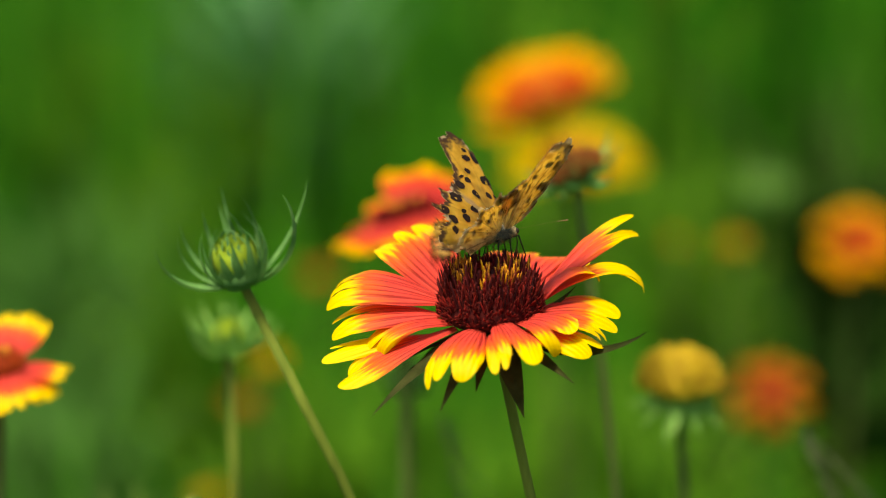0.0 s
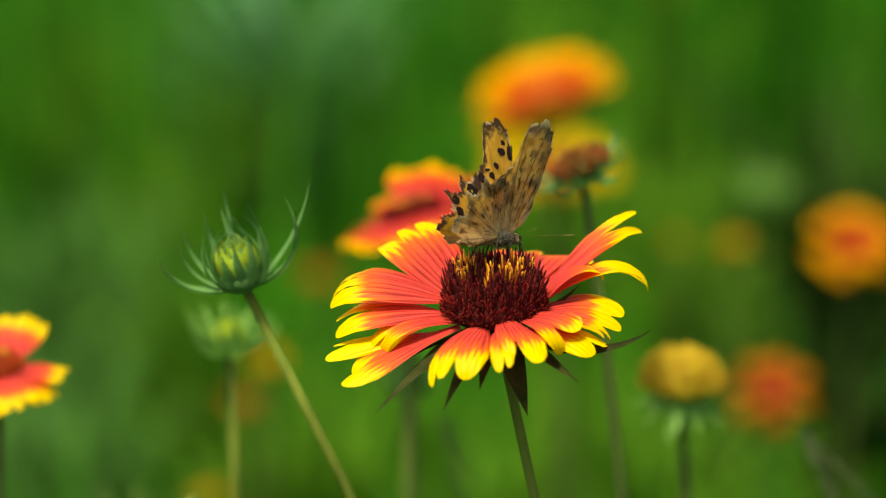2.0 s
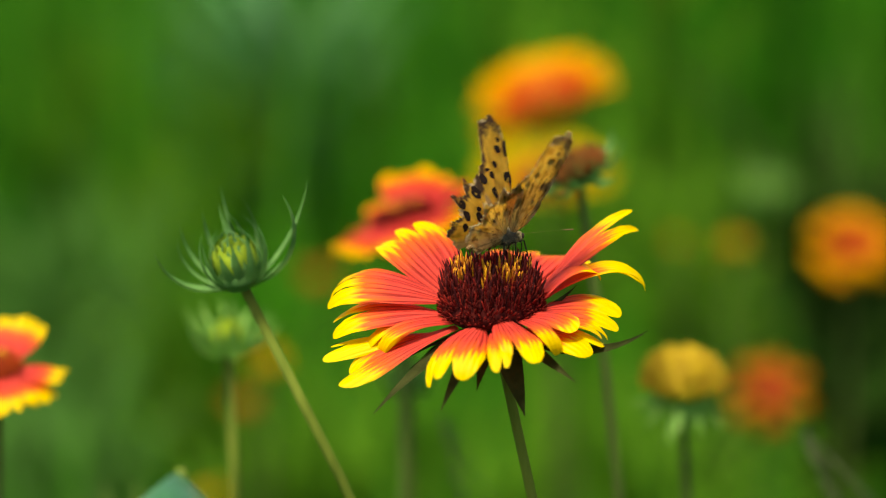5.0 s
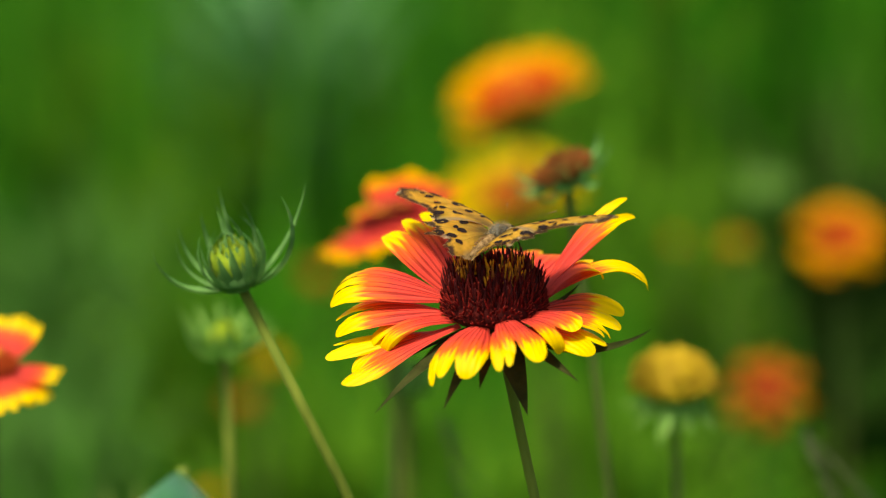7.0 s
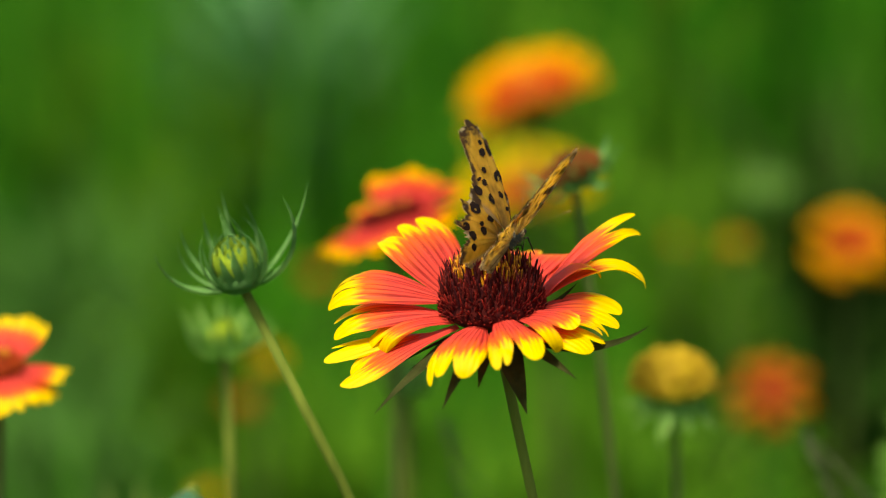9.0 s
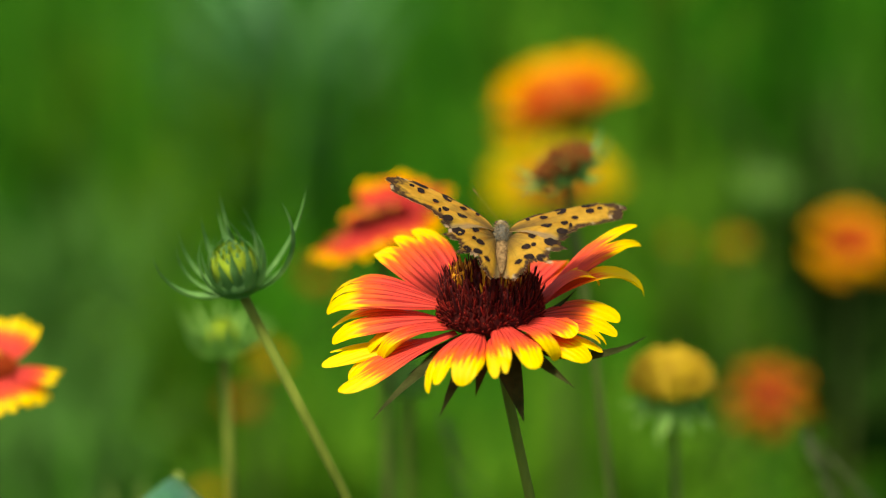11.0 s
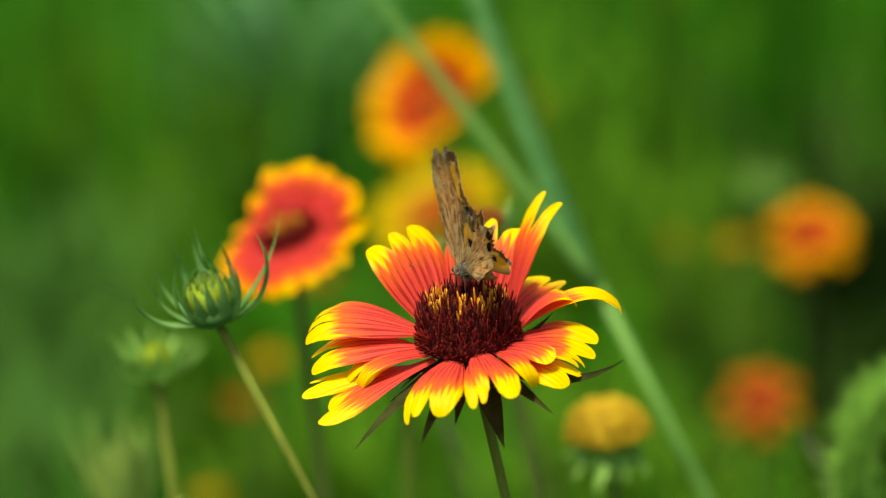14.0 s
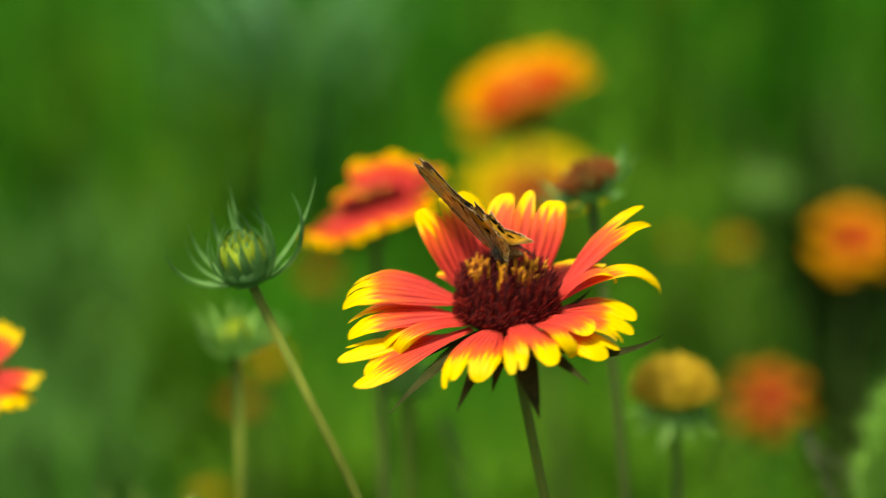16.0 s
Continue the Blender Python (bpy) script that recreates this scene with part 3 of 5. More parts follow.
    (-145, 50, 104, 15.0, 3.6), (-28, 36, 120, 18.0, 3.6), (-68, 74, 124, 12.5, 3.0), (-128, 68, 126, 13.5, 2.8), (178, 56, 140, 16.5, 2.6), (4, 54, 150, 17.0, 2.4),
    (-100, 70, 132, 16.0, 2.4), (-60, 66, 150, 17.0, 2.2), (-140, 62, 158, 16.0, 2.2), (-20, 58, 170, 18.0, 2.2), (-160, 40, 130, 17.5, 2.8), (104, 78, 60, 19.0, 2.0), (50, 76, 210, 17.5, 1.8), (146, 70, 215, 17.0, 1.8), (88, 80, 225, 18.5, 1.8), (30, 66, 205, 18.0, 1.8)]


# ---- the butterfly ----
def wing_materials():
    n = Nodes("wing_upper", 0.65, 0.15)
    col = n.ramp(n.noise(380.0, 4.0), [(0.25, (0.55, 0.32, 0.036)), (0.65, (0.80, 0.51, 0.078))])
    edge = n.attribute("along")
    rag = n.math("ADD", edge, n.math("MULTIPLY", n.math("SUBTRACT", n.noise(520.0, 3.0), 0.5), 0.30))
    apex = n.math("MULTIPLY", n.ramp(n.attribute("across"), [(0.25, (0, 0, 0)), (0.55, (1, 1, 1))]), 0.15)
    tip = n.ramp(n.noise(330.0, 2.0), [(0.56, (0.085, 0.050, 0.030)), (0.64, (0.62, 0.50, 0.33))])
    col = n.mix(n.ramp(n.math("ADD", rag, apex), [(0.84, (0, 0, 0)), (0.92, (1, 1, 1))]), col, tip)
    col = n.mix(n.ramp(n.attribute("across"), [(0.90, (0, 0, 0)), (0.97, (0.8, 0.8, 0.8))]), col, (0.14, 0.085, 0.045))
    root = n.ramp(rag, [(0.12, (1, 1, 1)), (0.52, (0, 0, 0))])
    col = n.mix(n.math("MULTIPLY", root, 0.85), col, (0.13, 0.088, 0.045))
    inner = n.math("MULTIPLY_ADD", n.attribute("across"), -1.0, n.math("MULTIPLY", n.noise(300.0, 3.0), 0.2))
    col = n.mix(n.ramp(inner, [(0.88, (0, 0, 0)), (0.98, (0.85, 0.85, 0.85))]), col, (0.46, 0.34, 0.19))
    ribs = n.math("SINE", n.math("MULTIPLY", n.math("ADD", n.attribute("across"), 0.04), 21.0))
    col = n.mix(n.ramp(ribs, [(0.985, (0, 0, 0)), (1.0, (0.45, 0.45, 0.45))]), col, (0.20, 0.105, 0.035))
    upper = n.done(col, 0.70)
    n = Nodes("wing_under", 0.75, 0.1)
    fan = n.add("ShaderNodeCombineXYZ")
    n.link(n.attribute("across"), fan.inputs[0])
    n.link(n.math("MULTIPLY", n.attribute("along"), 0.62), fan.inputs[1])
    # scale colours lifted above their own, in place of light on this face
    col = n.ramp(n.noise(520.0, 5.0), [(0.34, (0.62, 0.44, 0.21)), (0.46, (0.88, 0.70, 0.38)), (0.58, (0.96, 0.82, 0.50)), (0.8, (0.98, 0.88, 0.60))])
    dash = n.ramp(n.noise(9.0, 3.0, fan.outputs[0]), [(0.555, (0, 0, 0)), (0.60, (1, 1, 1))])
    dusk = n.ramp(n.noise(5.0, 2.0, fan.outputs[0]), [(0.50, (0, 0, 0)), (0.64, (0.45, 0.45, 0.45))])
    col = n.mix(dusk, col, (0.36, 0.21, 0.085))
    band = n.ramp(n.attribute("along"), [(0.22, (0.25, 0.25, 0.25)), (0.42, (1, 1, 1)), (0.72, (0.7, 0.7, 0.7)), (0.95, (1, 1, 1))])
    col = n.mix(n.math("MULTIPLY", n.math("MULTIPLY", dash, band), 0.88), col, (0.10, 0.050, 0.020))
    vein = n.math("SINE", n.math("MULTIPLY", n.math("ADD", n.attribute("across"), 0.04), 21.0))
    col = n.mix(n.ramp(vein, [(0.982, (0, 0, 0)), (0.997, (0.8, 0.8, 0.8))]), col, (0.10, 0.05, 0.024))
    under = n.done(col, 0.86)
    n = Nodes("wing_spot", 0.75, 0.1)
    spot = n.done(n.ramp(n.noise(900.0), [(0.3, (0.004, 0.002, 0.002)), (0.7, (0.016, 0.007, 0.005))]))
    return upper, under, spot


WING_UP, WING_UNDER, WING_SPOT = wing_materials()


def wing_bm(angles, reach, seed, side, spots, ragged=0.05):
    """A wing spread from its hinge at the origin: reach (mm) for each direction (degrees from straight out, forward positive).
    Two sheets, the spotted upper face and the mottled under face. side: +1 right, -1 left."""
    rng = random.Random(seed)
    bm = bmesh.new()
    k, rings = 88, 12
    lo, hi = angles[0], angles[-1]

    def reach_at(a):
        i = max([q for q in range(len(angles) - 1) if angles[q] <= a + 1e-6] or [0])
        f = min(1.0, max(0.0, (a - angles[i]) / (angles[i + 1] - angles[i])))
        f = f * f * (3 - 2 * f)
        return (reach[i] * (1 - f) + reach[i + 1] * f) * 0.001

    def height(a, s):
        z = 0.0016 * math.sin(s * 2.6) * (0.5 + 0.5 * math.cos(radians(a * 2)))
        return z - (0.0026 * s * min(1.0, max(0.0, (-a - 62) / 24)) ** 1.5 if lo < -60 else 0.0)

    top, bot, al = [], [], []
    for j in range(k):
        a = lo + (hi - lo) * j / (k - 1)
        rr = reach_at(a)
        torn = rng.uniform(-ragged, ragged * 0.4) if 3 < j < k - 10 else 0.0
        col_t, col_b, la = [], [], []
        for q in range(rings):
            s = q / (rings - 1)
            out = rr * s * (1 + torn * max(0.0, (s - 0.72) / 0.28))
            x, y = out * math.cos(radians(a)), out * math.sin(radians(a))
            z = height(a, s) + 0.00003 * math.sin(j * 0.72)
            col_t.append((side * x, y, z + 0.00005))
            col_b.append((side * x, y, z - 0.00005))
            la.append(s * (1.0 if a > lo + 0.12 * (hi - lo) else 0.9))
        top.append(col_t), bot.append(col_b), al.append(la)
    across = [[2 * j / (k - 1) - 1] * rings for j in range(k)]
    sheet(bm, top, 0, None, al, across)
    sheet(bm, bot, 1, None, al, across)
    for sx, sy, ax, ay, bx, by in spots:
        ring = []
        for m in range(12):
            t = m * TAU / 12
            g = 1 + rng.uniform(-0.16, 0.16)
            ex, ey = g * (ax * math.cos(t) + bx * math.sin(t)), g * (ay * math.cos(t) + by * math.sin(t))
            a, d = math.degrees(math.atan2(sy + ey, sx + ex)), math.hypot(sx + ex, sy + ey) * 0.001
            share = min(0.97, d / reach_at(a))
            d = share * reach_at(a)
            ring.append(bm.verts.new((side * d * math.cos(radians(a)), d * math.sin(radians(a)), height(a, share) + 0.00018)))
        f = bm.faces.new(ring)
        f.material_index = 2
        if side > 0:
            f.normal_flip()
    return bm


FORE = ([-16, -8, 0, 6, 10, 13, 15, 18, 22, 26, 30, 33, 38, 45, 53, 75], [11.8, 13.2, 14.5, 15.5, 16.6, 18.6, 22.4, 25.4, 26.0, 26.4, 26.8, 25.8, 21.6, 14.6, 9.6, 4.5])
HIND = ([-90, -74, -66, -58, -50, -43, -36, -29, -22, -14, -5, 4, 16], [11, 15.5, 15, 12.5, 12.6, 16.5, 13.2, 13.0, 15.5, 13.0, 14.5, 13.0, 8])
# each spot: its middle, then its half axes, millimetres on the wing
FORE_SPOTS = [(5.71, 7.28, 0.62, 0.1, 0.32, -0.95), (6.88, 5.35, 0.94, 0.15, 0.24, -0.7), (9.9, 8.56, 1.3, 0.22, 0.58, -1.75), (8.94, 1.66, 1.25, 0.21, 0.32, -0.95),
              (12.48, 3.2, 0.9, 0.15, 0.26, -0.8), (14.12, 5.64, 0.85, 0.14, 0.26, -0.8), (14.05, 2.72, 0.4, 0.06, 0.19, -0.6), (16.59, 8.94, 1.0, 0.17, 0.36, -1.1),
              (15.4, 11.3, 1.5, 0.5, 0.31, -0.8), (12.9, 0.3, 1.2, 0.2, 0.3, -0.95), (3.54, 4.38, 0.6, 0.09, 0.22, -0.66), (18.3, 10.6, 0.65, 0.1, 0.22, -0.7)]
HIND_SPOTS = [(10.51, -3.82, 1.55, -0.03, 0.22, -1.4), (6.07, -1.27, 1.05, -0.02, 0.16, -1.05), (5.11, -4.87, 1.0, -0.02, 0.15, -0.95), (6.27, -8.29, 1.25, -0.02, 0.13, -0.9),
              (4.07, -9.56, 0.95, -0.02, 0.12, -0.75), (6.75, -4.46, 0.55, -0.01, 0.1, -0.65), (9.0, -8.6, 1.0, 0.3, 0.4, -0.9)]


def hairy(name, c0, c1):
    n = Nodes(name, 0.9, 0.1)
    col = n.ramp(n.noise(1400.0, 4.0), [(0.3, c0), (0.7, c1)])
    n.bump(n.noise(2600.0, 4.0), 0.9, 0.0006)
    return n.done(col)


FUR = hairy("butterfly_fur", (0.12, 0.085, 0.045), (0.38, 0.28, 0.15))
FUR_DARK = hairy("thorax_skin", (0.045, 0.040, 0.034), (0.15, 0.13, 0.095))
FUR_BROWN = hairy("abdomen_fur", (0.12, 0.070, 0.030), (0.34, 0.21, 0.095))
DARK = hairy("dark_chitin", (0.012, 0.009, 0.008), (0.05, 0.035, 0.025))


def ball(bm, cx, cy, cz, rx, ry, rz, mat=0, seg=14):
    m = Matrix.Translation((cx, cy, cz)) @ Matrix.Diagonal((rx, ry, rz, 1))
    for f in {f for v in bmesh.ops.create_uvsphere(bm, u_segments=seg, v_segments=seg // 2 + 2, radius=1, matrix=m)["verts"] for f in v.link_faces}:
        f.material_index = mat
        f.smooth = True


def hair_bm(at, size, count, long, seed):
    """Fine hairs that lean back over an egg-shaped body."""
    rng = random.Random(seed)
    bm = bmesh.new()
    for _ in range(count):
        d = Vector((rng.gauss(0, 1), rng.gauss(0, 1), rng.gauss(0, 1))).normalized()
        p = Vector([a + b * c for a, b, c in zip(at, size, d)])
        lean = (d + Vector((rng.uniform(-0.4, 0.4), -0.7, rng.uniform(-0.2, 0.4)))).normalized()
        a = lean.orthogonal().normalized() * 0.00007
        b = lean.cross(a)
        e = bm.verts.new(p + lean * long * rng.uniform(0.5, 1.2))
        v = [bm.verts.new(p + q) for q in (a, b - 0.5 * a, -b - 0.5 * a)]
        for m in range(3):
            bm.faces.new((v[m], v[(m + 1) % 3], e))
    return bm


def butterfly():
    ob = thing("butterfly", 0, 0, 0.56, "yellow-brown comma butterfly with black spots and ragged wings", "butterfly")
    bm = bmesh.new()
    ball(bm, 0, 0.001, 0.0008, 0.0020, 0.0036, 0.0020)
    thorax = part("thorax", bm, FUR_DARK, ob, "furry grey-brown thorax")
    tagged(part("hair_mass", hair_bm((0, 0.001, 0.0008), (0.0020, 0.0036, 0.0020), 420, 0.0013, 3), FUR, thorax), kind="stuff")
    bm = bmesh.new()
    ball(bm, 0, 0.0052, 0.0006, 0.0013, 0.0013, 0.0013)
    part("head", bm, FUR, ob)
    bm = bmesh.new()
    tube(bm, [(0, -0.0012 - 0.0007 * k, 0.0004 - 0.00008 * k) for k in range(16)],
         [0.0010, 0.0013, 0.0014, 0.0012, 0.0014, 0.0012, 0.0013, 0.0011, 0.0012, 0.0010, 0.0011, 0.0009, 0.0009, 0.0007, 0.0005, 0.0003], 12)
    abdomen = part("abdomen", bm, FUR_BROWN, ob, "slender ringed abdomen")
    tagged(part("hair_mass", hair_bm((0, -0.005, 0.0002), (0.0013, 0.0048, 0.0013), 300, 0.0007, 4), FUR_BROWN, abdomen), kind="stuff")
    for s in (-1, 1):
        bm = bmesh.new()
        ball(bm, s * 0.0009, 0.0056, 0.0009, 0.00055, 0.0006, 0.0007, 0, 8)
        part("eye", bm, DARK, ob)
        bm = bmesh.new()
        pts = bend((s * 0.0005, 0.0063, 0.0012), (s * 0.0035, 0.0115, 0.0022), (s * 0.0062, 0.0168, 0.0026), 9)
        tube(bm, pts, [0.000018] * 7 + [0.00008, 0.00015], 6)
        part("antenna", bm, FUR_BROWN, ob, "thin brown antenna with a clubbed tip")
        for k, (y0, y1, xx) in enumerate(((0.003, 0.0065, 0.0030), (0.001, 0.0005, 0.0042), (-0.001, -0.004, 0.0038))):
            bm = bmesh.new()
            tube(bm, [(s * 0.0010, y0, -0.0004), (s * xx * 0.75, (y0 + y1) / 2, 0.0002), (s * xx, y1, -0.0046)], [0.00022, 0.0002, 0.00012], 6)
            part("leg", bm, DARK, ob)
    bm = bmesh.new()
    tube(bm, bend((0, 0.0060, 0.0002), (0, 0.0078, -0.0015), (0, 0.0062, -0.0048), 7), [0.00014] * 7, 6)
    part("proboscis", bm, DARK, ob)
    wings = {}
    for side, tag in ((1, "r"), (-1, "l")):
        wings["f" + tag] = part("forewing", wing_bm(*FORE, 11, side, FORE_SPOTS), (WING_UP, WING_UNDER, WING_SPOT), ob, "yellow forewing with black spots, brown-edged")
        wings["h" + tag] = part("hindwing", wing_bm(*HIND, 12, side, HIND_SPOTS, 0.09), (WING_UP, WING_UNDER, WING_SPOT), ob, "ragged spotted hindwing with a short tail")
    return ob, wings


def wing_pose(side, fore, up):
    """A wing's pose on the body: its hinge, how far it is raised from level, degrees, and its sweep to the back."""
    return pose(side * 0.0012, 0.0016 if fore else -0.0004, 0.0014 if fore else 0.0011, 0, -side * up, 0) @ pose(0, 0, 0, 0, 0, -side * (20 if fore else 10))


def bee():
    ob = thing("honey_bee", -0.2, 0.5, 0.5, "small striped golden-brown honey bee in flight", "bee")
    n = Nodes("bee_stripes", 0.6, 0.2)
    w = n.add("ShaderNodeTexWave", Scale=190.0)
    w.bands_direction = "Y"
    n.link(n.coords(), w.inputs["Vector"])
    stripes = n.done(n.ramp(w.outputs["Fac"], [(0.35, (0.030, 0.014, 0.006)), (0.62, (0.30, 0.12, 0.018)), (0.95, (0.44, 0.24, 0.06))]))
    gold = hairy("bee_fur", (0.20, 0.10, 0.015), (0.60, 0.35, 0.06))
    leg_brown = hairy("bee_leg", (0.04, 0.018, 0.006), (0.20, 0.085, 0.02))
    bm = bmesh.new()
    tube(bm, [(0, -0.0011 - 0.00066 * k, -0.0003 - 0.00001 * k * k) for k in range(11)],
         [0.0008, 0.0016, 0.0020, 0.00205, 0.0021, 0.00205, 0.0020, 0.0018, 0.0015, 0.0010, 0.0003], 14)
    abdomen = part("abdomen", bm, stripes, ob, "striped tapering abdomen")
    tagged(part("hair_mass", hair_bm((0, -0.0040, -0.0005), (0.0019, 0.0030, 0.0019), 220, 0.0006, 7), gold, abdomen), kind="stuff")
    bm = bmesh.new()
    ball(bm, 0, 0.0010, 0, 0.0019, 0.0021, 0.0019)
    thorax = part("thorax", bm, gold, ob, "furry golden-brown thorax")
    tagged(part("hair_mass", hair_bm((0, 0.0010, 0), (0.0019, 0.0021, 0.0019), 420, 0.0009, 8), gold, thorax), kind="stuff")
    bm = bmesh.new()
    ball(bm, 0, 0.0038, -0.0007, 0.0016, 0.0010, 0.0015)
    head = part("head", bm, DARK, ob)
    tagged(part("hair_mass", hair_bm((0, 0.0036, 0.0002), (0.0012, 0.0008, 0.0010), 90, 0.0006, 9), gold, head), kind="stuff")
    g = Nodes("bee_wing", 0.3, 0.2)
    g.bsdf.inputs["Alpha"].default_value = 0.03
    glass = g.done((0.50, 0.42, 0.30))
    for s in (-1, 1):
        bm = bmesh.new()
        ball(bm, s * 0.0013, 0.0040, -0.0004, 0.0005, 0.0007, 0.0010, 0, 8)
        part("eye", bm, DARK, ob)
        bm = bmesh.new()
        tube(bm, [(s * 0.0004, 0.0046, -0.0003), (s * 0.0008, 0.0058, 0.0002), (s * 0.0011, 0.0070, -0.0009)], [0.00013] * 3, 6)
        part("antenna", bm, DARK, ob)
        w = part("wing", leaf_bm(0.0085, 0.0030, 10, 5, 2, 7, 0, 4.0), glass, ob)
        w.matrix_basis = pose(s * 0.001, 0.001, 0.0018, 0, 0, -90 + s * 38)
        for k in range(3):
            bm = bmesh.new()
            tube(bm, [(s * 0.001, 0.0018 - 0.0014 * k, -0.0010), (s * 0.0024, 0.0020 - 0.0018 * k, -0.0026), (s * 0.0021, 0.0010 - 0.0020 * k, -0.0046), (s * 0.0019, 0.0004 - 0.0023 * k, -0.0060)],
                 [0.00032, 0.00032, 0.00030 + 0.00008 * k, 0.00012], 6)
            part("leg", bm, leg_brown, ob)
    small = Matrix.Scale(0.92, 4)
    for o in ob.children_recursive:
        o.data.transform(small)
        o.location *= 0.92
    return ob


# ---- build ----
ground()
blades("grass", 16000, (-1.9, 1.9, 1.15, 5.5), (0.22, 0.46), (0.002, 0.006), GRASS, 1, "dense green meadow grass, leaning in the wind", keep=lambda x, y: abs(x) < 0.30 * y + 0.35)
blades("grass", 42000, (-3.4, 3.4, -2.2, 5.5), (0.22, 0.46), (0.002, 0.006), GRASS, 2, "green meadow grass round the flower bed, shorter in front", keep=lambda x, y: abs(x) >= 0.30 * y + 0.35 or y < 1.15)
for k, (x, y, h, ll, lw, mat, label) in enumerate([
        (-0.266, 1.80, 0.15, 0.16, 0.022, LEAF_OLIVE, "pale olive-green leafy weed among the grass"),
        (-0.200, 2.26, 0.17, 0.18, 0.026, LEAF_LIME, "yellow-green leafy weed among the grass"),
        (-0.319, 2.39, 0.14, 0.18, 0.026, LEAF_LIME, "yellow-green leafy weed among the grass"),
        (-0.359, 1.73, 0.12, 0.16, 0.022, LEAF_OLIVE, "pale olive-green leafy weed among the grass"),
        (-0.173, 1.66, 0.17, 0.14, 0.020, LEAF, "fresh green leafy weed in the grass"),
        (-0.027, 2.13, 0.12, 0.16, 0.024, LEAF, "fresh green leafy weed in the grass"),
        (0.239, 2.19, 0.32, 0.21, 0.029, LEAF, "fresh green leafy weed in the grass"),
        (0.093, 2.06, 0.25, 0.18, 0.026, LEAF_LIME, "yellow-green leafy weed among the grass"),
        (0.120, 1.80, 0.20, 0.17, 0.026, LEAF_LIME, "yellow-green leafy weed among the grass"),
        (0.200, 1.76, 0.17, 0.16, 0.024, LEAF_LIME, "yellow-green leafy weed among the grass"),
        (-0.333, 1.46, 0.10, 0.14, 0.024, LEAF_OLIVE, "pale olive-green leafy weed among the grass"),
        (-0.253, 1.52, 0.10, 0.14, 0.024, LEAF_OLIVE, "pale olive-green leafy weed among the grass"),
        (0.106, 1.52, 0.10, 0.14, 0.024, LEAF_LIME, "yellow-green leafy weed among the grass"),
        (0.173, 1.49, 0.10, 0.14, 0.024, LEAF_LIME, "yellow-green leafy weed among the grass"),
        (0.040, 1.53, 0.10, 0.14, 0.024, LEAF_LIME, "yellow-green leafy weed among the grass"),
        (0.160, 1.93, 0.17, 0.16, 0.024, LEAF_LIME, "fresh green leafy weed in the grass"),
        (-0.319, 1.60, 0.10, 0.14, 0.024, LEAF_OLIVE, "pale olive-green leafy weed among the grass"),
        (-0.226, 1.62, 0.10, 0.14, 0.024, LEAF_OLIVE, "pale olive-green leafy weed among the grass"),
        (-0.133, 1.57, 0.10, 0.14, 0.022, LEAF_LIME, "yellow-green leafy weed among the grass"),
        (-0.053, 1.65, 0.10, 0.14, 0.022, LEAF, "fresh green leafy weed in the grass"),
        (0.067, 1.62, 0.10, 0.14, 0.022, LEAF_LIME, "yellow-green leafy weed among the grass"),
        (0.146, 1.68, 0.10, 0.14, 0.024, LEAF, "fresh green leafy weed in the grass"),
        (0.333, 2.53, 0.41, 0.23, 0.044, LEAF, "fresh green leafy weed in the grass"),
        (0.326, 1.81, 0.20, 0.22, 0.055, LEAF_SHADED, "dark green leafy weed in the grass"),
        (0.286, 1.76, 0.10, 0.23, 0.055, LEAF_SHADED, "dark green leafy weed in the grass"),
        (0.379, 2.15, 0.33, 0.23, 0.044, LEAF, "fresh green leafy weed in the grass"),
        (-0.247, 2.00, 0.15, 0.16, 0.024, LEAF_LIME, "yellow-green leafy weed among the grass"),
        (-0.329, 2.33, 0.14, 0.17, 0.026, LEAF_LIME, "yellow-green leafy weed among the grass"),
        (-0.293, 1.86, 0.14, 0.16, 0.024, LEAF_OLIVE, "pale olive-green leafy weed among the grass"),
        (-0.189, 1.66, 0.16, 0.14, 0.022, LEAF_LIME, "yellow-green leafy weed among the grass"),
        (0.142, 1.46, 0.11, 0.14, 0.022, LEAF_LIME, "yellow-green leafy weed among the grass"),
        (-0.052, 1.53, 0.10, 0.14, 0.022, LEAF_LIME, "yellow-green leafy weed among the grass"),
        (0.280, 1.62, 0.10, 0.17, 0.040, LEAF_SHADED, "dark green leafy weed in the grass"),
        (0.335, 1.70, 0.12, 0.18, 0.040, LEAF_SHADED, "dark green leafy weed in the grass"),
        (-0.138, 2.30, 0.25, 0.20, 0.050, LEAF_BLUE, "broad-leaved bluish green weed"),
        (-0.183, 2.40, 0.22, 0.20, 0.050, LEAF_BLUE, "broad-leaved bluish green weed"),
        (0.167, 2.00, 0.38, 0.16, 0.024, LEAF_LIME, "yellow-green leafy weed among the grass")]):
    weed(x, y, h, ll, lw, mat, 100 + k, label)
MAIN_BASE, MAIN_HEAD = (0.0240, 0.5337, -0.02), (0.0105, 0.5335, 0.5227)
flower, disc, petals = main_flower(MAIN_BASE, MAIN_HEAD)
young_bud, _ = bud((0.068, 0.568, -0.02), (-0.0472, 0.5617, 0.5226), 0.0082, (6, -10, 0), 21, "green flower bud with curling bracts, just opening", (0.052, 0), thick=0.00115, bracts=YOUNG_BRACTS)
bud_two, _ = bud((-0.0514, 0.6434, -0.02), (-0.0574, 0.6431, 0.4799), 0.0066, (0, 0, 0), 22,
                 "pale green flower bud with upright bracts on a straight stem", (0.002, 0), BUD_YOUNG, PALE_GREEN, 8, 2.6, 0.0014)
